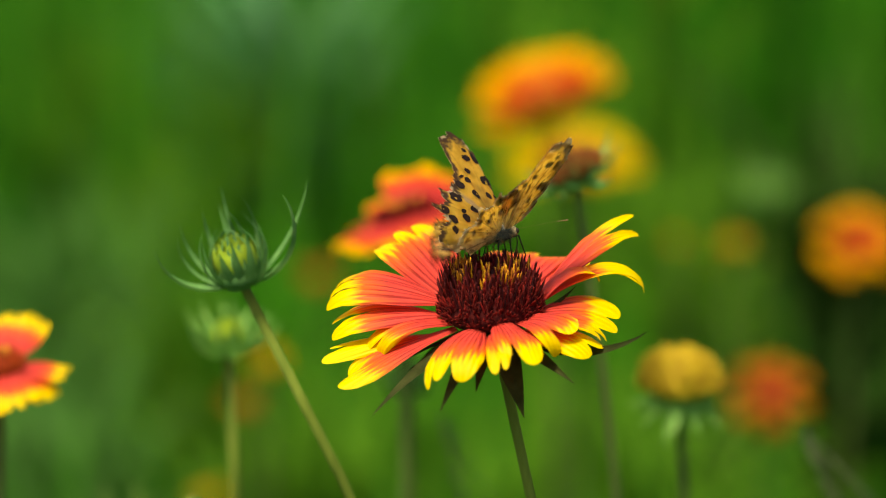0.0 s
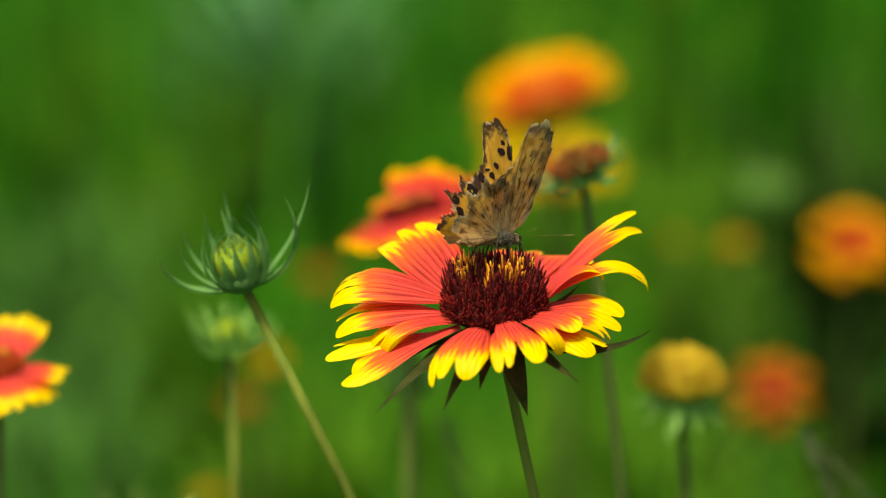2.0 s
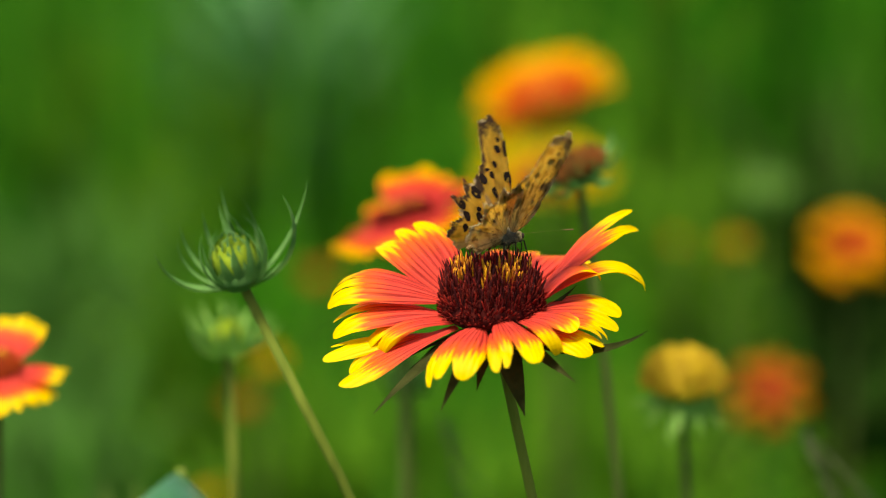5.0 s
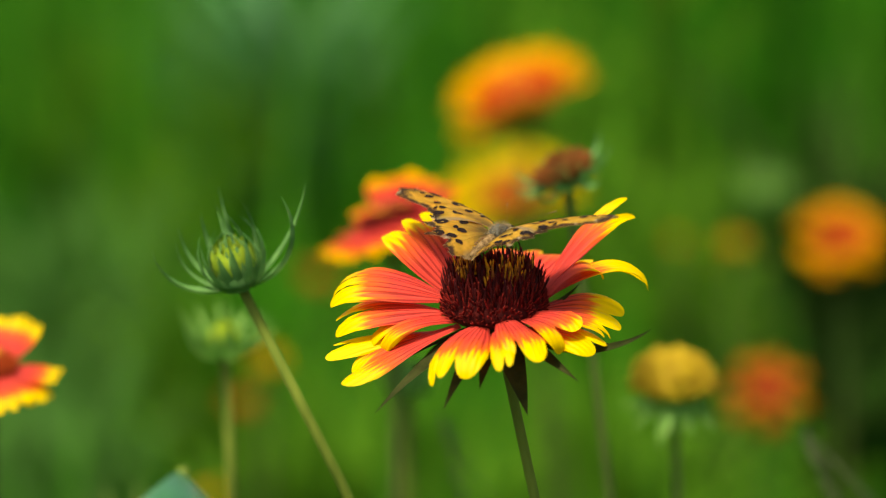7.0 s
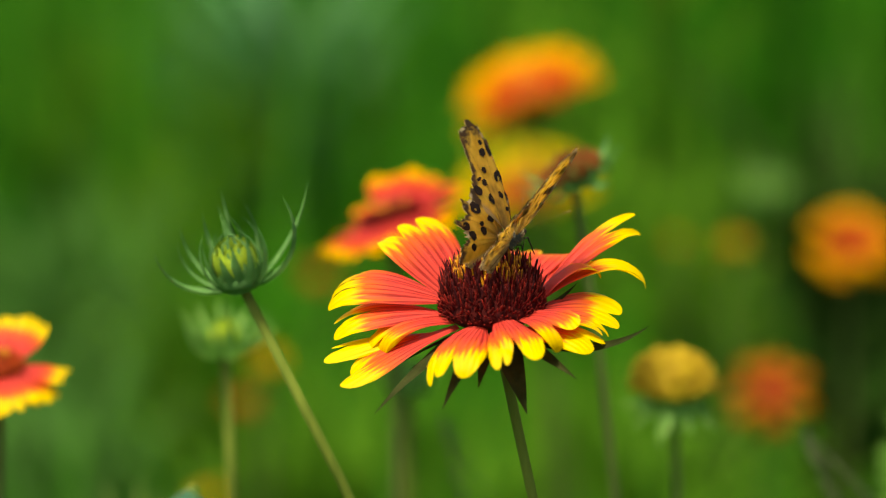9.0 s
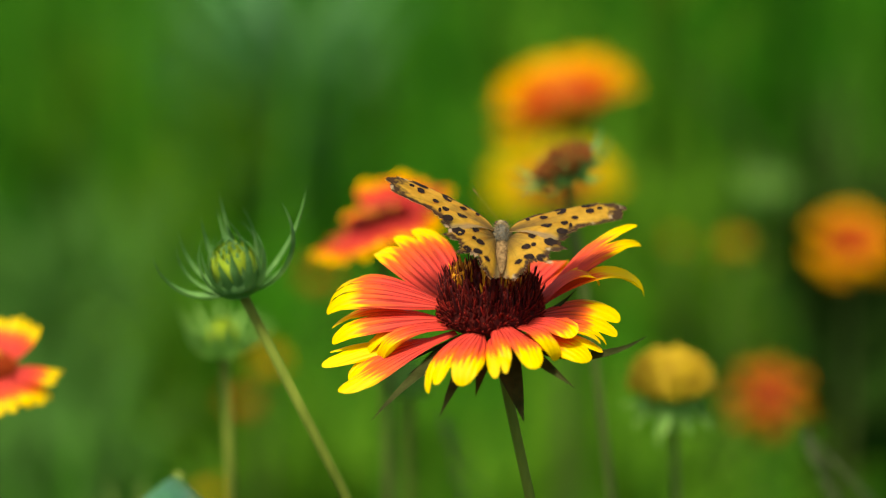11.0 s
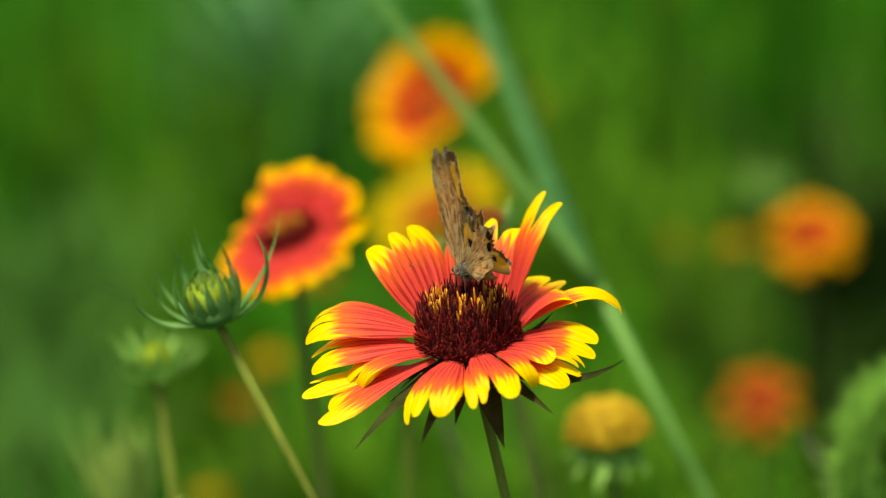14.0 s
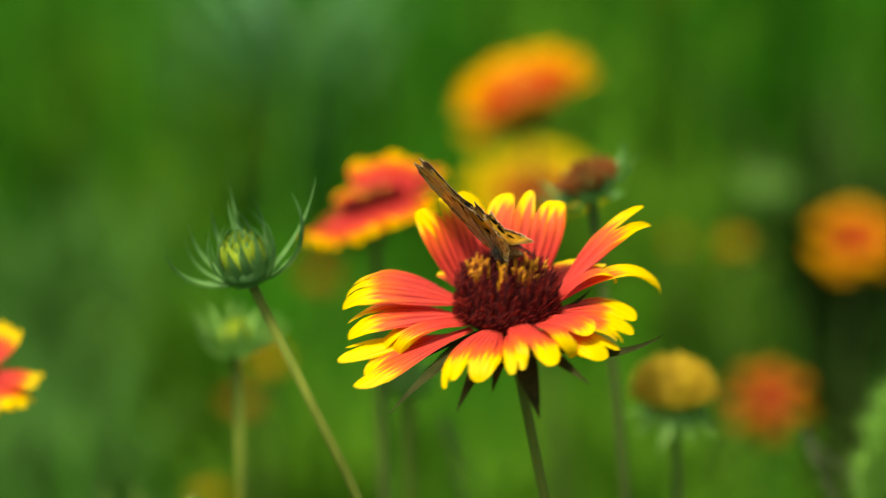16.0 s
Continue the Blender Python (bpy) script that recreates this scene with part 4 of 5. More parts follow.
hidden_bud, _ = bud((-0.008, 0.73, -0.02), (-0.0106, 0.7231, 0.4422), 0.0070, (0, 0, 0), 23,
                    "pale green flower bud behind the open flower", (0.0, 0), PALE_GREEN, PALE_GREEN, 6, 1.5, 0.0016)
low_bud, low_knob = bud((-0.098, 0.765, -0.02), (-0.0979, 0.7462, 0.3700), 0.0125, (0, 0, 0), 24,
                 "pale yellow-green closed flower bud low in the bed", (0.0, 0), BUD_PALE, BUD_PALE, 2, 0.9, 0.0020)
low_knob.scale = (0.8, 0.8, 1.4)
far_bud, _ = bud((0.20, 1.58, -0.02), (0.207, 1.5734, 0.2927), 0.0135, (0, 0, 0), 25,
                 "pale green far-off flower bud", (0.0, 0), PALE_GREEN, PALE_GREEN, 6, 1.4, 0.0012)
edge_bud, _ = bud((0.112, 0.59, -0.02), (0.1080, 0.5800, 0.5700), 0.0062, (0, -20, 0), 26, "pale green flower bud with spread bracts and a yellow ray", (0.0, 0), FLORET_GOLD, PALE_GREEN, thick=0.0012,
                  bracts=[(178, 4, 12, 13.0, 1.3), (160, 30, 46, 10.0, 1.2), (200, 26, 52, 9.5, 1.2), (170, 48, 70, 9.0, 1.2), (190, -22, -8, 8.5, 1.3), (120, 40, 70, 9.0, 1.2), (240, 36, 60, 9.0, 1.2),
                          (60, 20, 40, 10.0, 1.2), (0, 30, 60, 10.0, 1.2), (300, 10, 40, 10.0, 1.2)])
left_flower, left_disc = far_flower((-0.110, 0.60, -0.02), (-0.1150, 0.6200, 0.4822), 0.0192, (6, -4, 0), 31, "red blanket flower with toothed yellow tips", PETAL,
                                    rays=[(48, 40), (85, 46), (120, 42), (155, 26), (2, -12), (-30, -20), (-62, -18), (-95, -18), (-125, -16), (-160, -4)], droop=(8, 30))
mid_flower, mid_disc = far_flower((0.0, 0.72, -0.02), (-0.0105, 0.7100, 0.4996), 0.0252, (-7, -14, 0), 32, "red blanket flower with yellow petal tips", cone=(0.33, 0.15), droop=(4, 26), disc_mat=FLORET,
                                  broad=0.64,
                                  rays=[(12, 16), (34, 24), (66, 36), (84, 47), (106, 21), (130, 0), (156, -8), (178, -8), (200, -8), (238, -10), (270, -10), (302, -8), (338, 4)])
top_flower, top_disc = far_flower((0.062, 1.13, -0.02), (0.0476, 1.1185, 0.4475), 0.0370, (4, -14, 0), 33, "orange blanket flower with golden petal tips", PETAL_GOLD, cone=(0.32, 0.14), droop=(0, 26),
                                  rays=[(k * 22 - 8, 24 + 26 * math.sin(radians(k * 22 - 8)) + 5 * math.sin(k * 2.3)) for k in range(11)] + [(250, 30), (285, 34)])
yellow_flower, yellow_disc = far_flower((0.075, 1.20, -0.02), (0.0640, 1.1902, 0.4000), 0.0370, (14, 0, 0), 34, "golden yellow blanket flower with a red centre, partly hidden", PETAL_YELLOW, disc_mat=FLORET_FAR,
                                        rays=[(k * 23 - 12, 26 + 16 * math.sin(radians(k * 23 - 12)) + 6 * math.sin(k * 1.9)) for k in range(10)] + [(225, 20), (260, 30), (300, 30)])
right_flower, right_disc = far_flower((0.21, 1.23, -0.02), (0.2055, 1.2076, 0.3573), 0.0275, (18, 6, 0), 35, "orange-red blanket flower facing the light", PETAL_AMBER, cone=(0.2, 0.12), droop=(0, 40), disc_mat=FLORET_FAR,
                                      rays=[(10, 34), (48, 50), (80, 62), (104, 40), (150, 26), (172, 44), (214, 4), (246, -14), (278, 20), (318, 2), (340, 30)])
low_flower, low_disc = far_flower((0.16, 1.16, -0.02), (0.1568, 1.1417, 0.3010), 0.0255, (10, -6, 0), 36, "orange-red blanket flower low in the bed", PETAL_ORANGE_SHADED, cone=(0.2, 0.12), droop=(0, 40), disc_mat=FLORET_FAR, broad=0.5,
                                  rays=[(6, 40), (40, 24), (72, 56), (112, 44), (140, 60), (178, 20), (206, -10), (240, 16), (262, -24), (310, 12), (338, -4)])
for k, (x, y, z, r, mat, label) in enumerate([
        (*(-0.0936, 1.8298, 0.168), 0.014, PETAL_ORANGE_SHADED, "far-off orange blanket flower in the grass"),
        (*(-0.1008, 1.3838, 0.242), 0.010, PETAL_YELLOW, "far-off golden blanket flower in the grass"),
        (*(-0.1292, 1.52, 0.1707), 0.011, PETAL_ORANGE_SHADED, "far-off red blanket flower in the grass"),
        (*(-0.1397, 1.4106, 0.1487), 0.010, PETAL_YELLOW, "far-off golden blanket flower in the grass"),
        (*(0.2429, 2.1239, 0.1063), 0.015, PETAL_YELLOW, "far-off golden blanket flower in the grass"),
        (*(0.180, 1.50, 0.282), 0.009, PETAL_YELLOW, "far-off yellow blanket flower in the grass"),
        (*(0.150, 1.56, 0.268), 0.006, PETAL_YELLOW, "far-off yellow blanket flower in the grass"),
        (*(0.0713, 2.0597, 0.2533), 0.010, PETAL_GOLD, "far-off golden blanket flower in the grass")]):
    far_flower((x, y, -0.02), (x, y, z), r, (15, 0, 0), 50 + k, label, mat, slope=(0, 40))
seed_up, _ = seed_head((0.052, 0.65, -0.02), (0.0345, 0.642, 0.5292), 0.0067, 41, "withered russet flower head with green bracts", RUSSET, BUD_GREEN, (4, -24, 0), 0.42, 20, 2.0, 24, (0.03, 0), wide=0.62, curl=(-120, -70), core_mat=STEM_DULL, tufts=(110, 0.45, 0.075))
seed_low, _ = seed_head((0.069, 0.67, -0.02), (0.066, 0.6663, 0.4622), 0.0108, 42, "yellow-brown domed seed head with pale drooping bracts", SEED_HEAD, PALE_GREEN, (0, 0, 0), 0.88, 18, 1.05, 58, (0.012, 0), wide=0.40)


def grass_stalk():
    """A tall grass stalk: a jointed stem with a long blade that leaves it at the joint. Its origin is the joint."""
    ob = thing("grass_stalk", 0.2, 0.6, 0.48, "tall pale green grass stalk with a long blade", "grass")
    bm = bmesh.new()
    tube(bm, bend((0, 0, -0.46), (0.004, 0, -0.2), (0, 0, 0), 8), [0.0015] * 8, 8)
    part("stem", bm, STALK, ob)
    bm = bmesh.new()
    ball(bm, 0, 0, 0, 0.0022, 0.0022, 0.0032)
    part("joint", bm, PALE_GREEN, ob, "pale swollen joint")
    bm = bmesh.new()
    tube(bm, bend((0, 0, 0), (-0.004, 0, 0.04), (-0.020, 0.004, 0.156), 8), [0.0018, 0.0018, 0.0017, 0.0016, 0.0016, 0.0015, 0.0013, 0.0010], 8)
    upper = part("upper_stem", bm, STALK, ob)
    blade = part("blade", leaf_bm(0.175, 0.0088, 0, 12, 24, 14, 15, 1.8), LEAF_BLADE, ob, "long grass blade folded along its middle")
    return ob, upper, blade


def loose_blade():
    """A long narrow grass blade on its stem; its origin is the middle of the blade."""
    ob = thing("grass_plant", 0.3, 0.68, 0.6, "long narrow bluish-green grass blade bowed by the wind", "grass")
    lf = part("blade", leaf_bm(0.16, 0.0042, 0, 14, 26, 14, 20, 1.6), LEAF_BLADE, ob)
    lf.matrix_basis = pose(0.055, 0, -0.055, 0, -45, 180) @ pose(0, 0, 0, 60, 0, 0)
    bm = bmesh.new()
    tube(bm, bend((0.09, 0, -0.62), (0.085, 0, -0.2), (0.055, 0, -0.055), 8), [0.0012] * 8, 7)
    part("stem", bm, STALK, ob)
    return ob


def foxtail():
    """A bristly foxtail ear that arches over on its stalk. Its origin is the foot of the ear."""
    rng = random.Random(77)
    ob = thing("foxtail_grass", *(0.1442, 0.6568, 0.4267), "nodding bristly green foxtail grass ear", "grass")
    pts = bend((0, 0, 0), (-0.002, 0, 0.052), (0.044, 0.004, 0.038), 24)
    bm = bmesh.new()
    tube(bm, bend((0.004, 0, -0.42), (0.004, 0, -0.2), (0, 0, 0), 8) , [0.0012] * 8, 7)
    part("stem", bm, STALK, ob)
    bm = bmesh.new()
    tube(bm, pts, [0.0042 * math.sin(0.35 + 2.5 * i / 23) + 0.0006 for i in range(24)], 9)
    part("ear", bm, FOXTAIL, ob)
    bm = bmesh.new()
    for i in range(2200):
        p = Vector(pts[rng.randrange(1, 24)])
        d = Vector((rng.gauss(0, 1), rng.gauss(0, 1), rng.gauss(0, 1) + 0.3)).normalized()
        q = p + d * 0.0028
        a = d.orthogonal().normalized() * 0.00022
        e = q + d * rng.uniform(0.005, 0.010)
        bm.faces.new([bm.verts.new(v) for v in (q - a, q + a, e)])
    tagged(part("bristle_mass", bm, FOXTAIL, ob), kind="stuff")
    return ob


def low_leaf():
    """A broad leaf whose tip stands up at the edge of the bed."""
    ob = thing("broad_leaf", *(-0.049, 0.4491, 0.5016), "broad glossy green leaf on a bent stalk", "leaf")
    bm = bmesh.new()
    tube(bm, bend((0.01, 0.02, -0.56), (0.0, 0.01, -0.15), (0.0, 0.014, 0.004), 7), [0.0012] * 7, 7)
    part("stem", bm, STEM, ob)
    lf = part("leaf", leaf_bm(0.050, 0.030, 18, 95, -40, 14, 0, 2.2), LEAF_BROAD, ob, "bluish leaf folded down along its midrib")
    lf.matrix_basis = pose(0, 0.012, 0.004, 0, 0, -100)
    return ob


def straw(base, tip, label):
    ob = thing("dry_straw", *base, label, "straw", "dry grass straws")
    top = Vector(tip) - Vector(base)
    bm = bmesh.new()
    tube(bm, bend((0, 0, 0), (top.x * 0.2, 0, top.z * 0.7), top, 9), [0.0005 - 0.00003 * i for i in range(9)], 6)
    part("stem", bm, DRY, ob)
    bm = bmesh.new()
    rng = random.Random(5)
    for k in range(26):
        p = top * (0.90 + 0.1 * k / 26)
        ball(bm, p.x + rng.uniform(-0.001, 0.001), p.y + rng.uniform(-0.001, 0.001), p.z, 0.0008, 0.0008, 0.0019, 0, 6)
    part("seed_spike", bm, DRY, ob)
    return ob


stalk, stalk_upper, stalk_blade = grass_stalk()
fox = foxtail()
wind_blade = loose_blade()
leaf_low = low_leaf()
straw_one = straw((0.30, 0.66, -0.02), (0.1038, 0.6819, 0.443), "dry grey-green grass straw leaning over")
straw_two = straw((0.10, 0.74, -0.02), (0.0002, 0.7401, 0.4283), "pale dry grass straw")
insect, wings = butterfly()
honey_bee = bee()


# ---- wind and flight ----
def sway(base, height, dx, dz):
    """A plant's pose in the wind, its head moved by dx and dz millimetres to fit the camera's view: it leans about a
    point on its lower stem, and dz shifts the whole plant.
    """
    return pose(*base) @ pose(0, 0, dz / 1000 + height - 0.30) @ pose(0, 0, 0, 0, math.degrees(math.atan2(dx / 1000, 0.30)), 0) @ pose(0, 0, 0.30 - height)


def motions():
    for ob, rows_ in SWAYS:
        base = ob.matrix_basis.translation.copy()
        walk(ob, [(t, sway(base, 0.53 if base.z < 0.1 else 0.05, dx, dz)) for t, dx, dz in rows_])
    walk(disc, [(t, Matrix.Translation(Vector(MAIN_HEAD) - Vector(MAIN_BASE)) @ pose(0, 0, 0, HEAD_TILT[0] + rx, HEAD_TILT[1] + ry, 0)) for t, rx, ry in NODS])
    for ob, rows_ in HEAD_TURNS:
        m = ob.matrix_basis.copy()
        walk(ob, [(t, Matrix.Translation(m.translation) @ pose(0, 0, 0, rx, ry, 0) @ m.to_3x3().to_4x4()) for t, rx, ry in rows_])
    for name, az, rise, droop, long, wide, extra, lift in PETALS:
        if name in PETAL_LIFTS:
            walk(petals[name], [(t, petal_pose(az + turn, rise + more, lift)) for t, more, turn in PETAL_LIFTS[name]])
    walk(insect, [(t, pose(x / 1000, y / 1000, z / 1000, rx, ry, rz)) for t, x, y, z, rx, ry, rz, _, _ in FLIGHT])
    for key, side in (("l", -1), ("r", 1)):
        for kind in "fh":
            walk(wings[kind + key], [(row[0], wing_pose(side, kind == "f", row[7] if side < 0 else row[8])) for row in FLIGHT])
    walk(honey_bee, [(t, pose(x, y, z, 0, 0, rz) @ pose(0, 0, 0, rx, 0, 0)) for t, x, y, z, rx, rz in BEE])
    walk(stalk_upper, [(t, pose(0, 0, 0, 0, -a, 0)) for t, a, _ in STALK_BENDS])
    walk(stalk_blade, [(t, pose(0, 0, 0, 0, -82 - a, 0) @ pose(0, 0, 0, 60, 0, 0)) for t, _, a in STALK_BENDS])
    walk(wind_blade, [(t, pose(x, 0.68, z, 0, lean, 0)) for t, x, z, lean in BLADE_ROWS])
    walk(stalk, [(t, pose(x / 1000, 0.70, z / 1000, 0, -lean, 0)) for t, x, z, lean in STALK_ROWS])


# seconds, then millimetres to the right and up
SWAYS = [
    (flower, [
        (0, 0, -0), (0.5, 1.9, 0.6), (1, 0.8, 0.4), (1.5, 1.9, 1.2), (2, 0.8, 0.4), (2.5, 0, -0), (3, 0.9, 0.6), (3.5, 1.3, 0.8),
        (4, 0.4, 0.4), (4.8, 0.1, 0.3), (5.6, 0.9, 0.5), (6.5, -0.5, -0), (6.8, -0.6, 0.3), (7, 0.8, 0.6), (7.2, -2.8, 0.1),
        (7.4, -5.4, -0.8), (7.5, -4.6, -0.5), (7.6, -3.4, -0.5), (7.8, 2.3, 0.3), (8, 4.3, -2.3), (8.2, 1.9, -1.3),
        (8.4, -3.4, 0.3), (8.5, -3.3, 0.4), (8.7, 0.1, 0.6), (9.4, 0.4, 0.3), (10.1, -0.1, -0), (10.8, -0.9, -0.8),
        (11, 0, -0.9), (11.3, 0.6, 1.3), (11.5, -0.3, 2.7), (11.8, -4.9, 0.9), (12, -6.3, 0.3), (12.2, -6.6, -0),
        (12.4, -10.3, -2.5), (12.5, -9, -3.4), (12.6, -4, -1.8), (12.8, 2.5, -0), (13, -8.8, -2.3), (13.2, -7.4, -1.3),
        (13.5, -0.5, -0.1), (13.6, -4.6, -1.3), (13.8, -5.5, -3.9), (14, -4.6, -6.5), (14.2, -29.6, -7.9), (14.3, -35, -9.5), (14.4, -30.3, -11.1),
        (14.5, -14.9, -8.8), (14.6, -8.4, -9.5), (14.8, -2.1, -8.8), (15, -14.8, -15.9), (15.2, -17.1, -13.3), (15.4, 1.6, 3.9),
        (15.5, 4.1, 2.5), (15.7, -8.4, -6.2), (16, 3.5, -0.3),]),
    (young_bud, [
        (0, 0, -0), (0.5, 1.3, -0), (1, 0.4, -0.5), (1.5, 0.8, -0.4), (2, 0.4, -0.8), (2.5, -0.3, -0.8), (3, 0.4, -0.1),
        (3.5, 0.9, -0), (4, 0.1, -0.1), (5.2, -0.1, -0.3), (6.5, -1.7, -1.4), (7, -0.4, -0.4), (7.5, -3.4, -1.8), (8, 3.9, -0.1),
        (8.5, -4.2, 0.7), (8.7, 0, -0.8), (9.8, 0, -0.7), (10.8, -1.4, -1.2), (11, -0.3, -1.8), (11.5, -1, -0.8),
        (12, -4.7, -2.7), (12.4, -6.6, -4.1), (12.5, -7.2, -5.3), (12.8, 3.8, 0.4), (13, -8.1, -4.9), (13.2, -7.6, -3.7),
        (13.5, 0.1, -0.8), (13.8, -7.2, -9.1), (14, -5.9, -6.8), (14.2, -16.5, -6.4), (14.5, -16.5, -8.7), (14.6, -2.4, -7.3),
        (14.8, -0.1, -5), (15, -20.7, -6.8), (15.2, -5.5, -7.3), (15.5, -1.8, -0.1), (15.7, -3.9, -6.4), (16, 1.7, -0),]),
    (bud_two, [
        (0, 0, -0), (1.5, 0.3, -0), (4, 0, -0), (6.5, -0.8, -0.3), (7.5, -1.5, -0.6), (8, 2, 0.6), (8.5, -0.8, -0.3),
        (11, -1.5, -0), (12, -1.4, -0.3), (12.5, -1.2, -0.6), (13.5, -2.6, -0.3), (14, -21.6, -5.5), (14.5, -11.4, -0.8),
        (15, -27.2, -8.6), (15.5, -15.6, -0.8), (16, 2.3, -0),]),
    (low_bud, [
        (0, 0, -0), (12.4, 3.6, 1.9), (13, 14, 43.8), (13.2, 16.6, 47.5), (13.5, 23, 51), (14, -6.3, 26.1),
        (14.5, -1.4, 29.8), (15, -14.4, 9.3), (15.5, 0, -0), (16, 0, -0),]),
    (left_flower, [
        (0, 0, -0), (1.5, -0.3, -0.3), (3.5, -1.1, -0.7), (4, -0.8, -0.7), (6.5, -1.7, -0.9), (7, -2.1, -0.7), (8, -0.3, -0),
        (8.5, 0, -0.3), (11, -2.5, -1.2), (12, -1.4, -0.7), (12.5, -5, -0.7), (13, -5.6, -0.7), (13.5, -8.6, -0.7),
        (14, -23.7, -2.9), (14.5, -27.9, -2.9), (15, -27.9, -2.9), (15.5, -11.9, -0), (16, -7.8, -2.2),]),
    (mid_flower, [
        (0, 0, 0), (1.5, 2.4, 0.7), (3.5, 0, -0.7), (6.5, -0.8, -0.7), (7, -4.3, -1.6), (8, 6.3, 1.4), (8.5, -0.8, 0.2),
        (11, -7.3, -2.1), (11.5, -8.7, 1.2), (12, -18.9, -2.6), (12.5, -14, 2.4), (13, -20.2, -0.6), (13.5, -17, -2.3),
        (14, -35.7, -2.3), (14.25, -35, -4), (14.5, -46.3, -7.4), (14.8, -48.1, -7.7), (15, -48.1, -7), (15.2, -30.4, -2.1), (15.5, -1.4, 3.6),
        (16, -9.6, 3.6),]),
    (top_flower, [
        (0, 0, 0), (1.5, 0.3, -0.7), (3.5, 0.6, -1.6), (6.5, -2.6, -0.2), (7, -14.1, 0.6), (7.5, -3.7, -0.1), (8, 0.2, -0.1),
        (8.5, -3.5, -0), (8.7, -8.7, 0.8), (10.8, 11, -1.7), (11, 10.7, -2.5), (11.2, 0.5, -0.1), (11.5, -24.4, 1.5),
        (12, -27.9, 0.7), (12.5, -74.1, 5), (13, -89.9, 7.3), (13.3, -68.3, 6.7), (13.5, -75.7, 5), (13.8, -92.5, -4.3),
        (14, -64, 7.7), (14.5, -63, 2.7), (15, -21.5, 5.7), (15.5, -15.1, 1.9), (16, -11.3, 0.2),]),
    (yellow_flower, [
        (0, 0, 0), (0.5, -6.9, 0), (1, 0, 0), (1.5, -8.2, -1.7), (3.5, -22, -6.5), (6.5, -28.8, -6.5), (7, -45.3, -10.8),
        (7.5, -23.3, -6.5), (8, -22, -3.7), (8.5, -38.4, -10.8), (11, -15.1, -8.5), (11.5, -39.8, -10.8), (12, -53.5, -10.8),
        (12.5, -92, 4), (13.5, -95, 9), (14, -112, -8), (14.5, -146, -12), (15, -140, -8),
        (15.5, -53.5, -3.7), (16, -32.9, -10.8),]),
    (right_flower, [
        (0, 0, -0), (1.5, -4.2, -0), (3.5, -5.6, -1.7), (6.5, -12.7, -0), (7, -18.3, 2.9), (8, -4.2, -0.6), (8.5, -7, -0),
        (11, -7, -0), (11.5, -8.4, 1.5), (12, -26.7, 2.9), (12.5, -49.2, 4.4), (13, -18.3, 4.4), (13.5, -32.3, 5.8),
        (14, -47.8, 5.8), (14.5, 0, 2.9), (15, -4.2, 2.9), (15.5, -14.1, 2.9), (16, -4.2, 1.5),]),
    (low_flower, [
        (0, 0, -0), (1.5, 2.7, 1.4), (4, 0, 0.8), (7, -5.4, 1.4), (8, 0, 1.4), (11, -2.7, -1.4), (12.5, -5.4, -0),
        (13.5, -9.4, 1.4), (14, -14.8, -4.2), (14.5, -8.1, -1.4), (15, -10.8, -0), (15.5, -17.5, 1.4), (16, -2.7, -2.8),]),
    (seed_up, [
        (0, 0, -0), (0.5, 6.7, 0.5), (1, 0.3, 0.5), (1.5, 4.8, 1.1), (2, 1.8, 0.8), (2.5, 1.2, 0.8), (3, 1.2, 0.5),
        (3.5, 1.5, 0.8), (4, 1.2, 0.2), (6.5, -0.3, 0.5), (7, -2.4, -0.5), (7.5, -1.5, -0), (8, 5.9, -0), (8.5, 1.5, -0.8),
        (11, -2.2, 1.1), (11.5, -0.7, 0.5), (12, -11.9, -0.8), (12.5, -4.2, -0), (13, -15.6, -3.1), (13.5, -11.9, 3.1),
        (13.8, -13.4, -8.5), (14, -23.8, -14.6), (14.2, -40.1, -13.8), (14.5, -40.7, -4.1), (15, -44.8, -23.5),
        (15.2, -22.3, -6.9), (15.5, -8.9, 3.8), (16, 3.7, -3.1),]),
    (seed_low, [
        (0, 0, -0), (0.5, 3.5, -0), (1, 0.6, -0), (1.5, 4.6, -0.5), (2, 0.6, -0), (2.5, 1.4, -0.3), (3, 1.6, -0.3),
        (3.5, 1.1, -0.5), (4, 1.1, -0.3), (6.5, -0.8, -0), (7, -2.4, -0.5), (7.5, -3.1, -0.5), (8, 4.9, -0.3), (8.5, -2, -0.5),
        (11, -3, -0.5), (11.5, -1.4, -0.5), (12, -11.2, -0.8), (12.5, -6, -1.1), (13, -14.3, -3.3), (13.5, -9.6, -1.3),
        (14, -23.8, -13.9), (14.2, -24.9, -3.3), (14.5, -15.1, -2.1), (14.8, -27.2, -12.7), (15, -23, -11.1),
        (15.2, -18.6, -2.4), (15.5, -4.9, -0.5), (16, -2, -2.9),]),
    (fox, [
        (0, 0, 0), (8, 0, 0), (8.4, -22, 0), (8.6, -44.1, 0), (8.7, -40.9, 0), (9.2, -7.9, 0), (11.7, 0, 0), (12, -35, -5.7),
        (12.2, -26.8, 0), (12.5, -39.4, -5.7), (12.7, -15.7, 0), (13, -3.1, 0), (13.3, -48.8, 0), (13.6, -15.7, 0),
        (13.8, -18.9, 0), (14, -35.4, 0), (14.2, -57.5, 0), (14.4, -43.3, 0), (14.5, -37.8, -1.6), (14.7, -48, 0),
        (14.8, -43.3, 0), (15, -9.4, 0), (15.2, -15.7, 0), (15.4, -69, 4.5), (15.5, -69.5, -0.8), (15.7, -15.7, 0),
        (16, -26.8, -1.6),]),
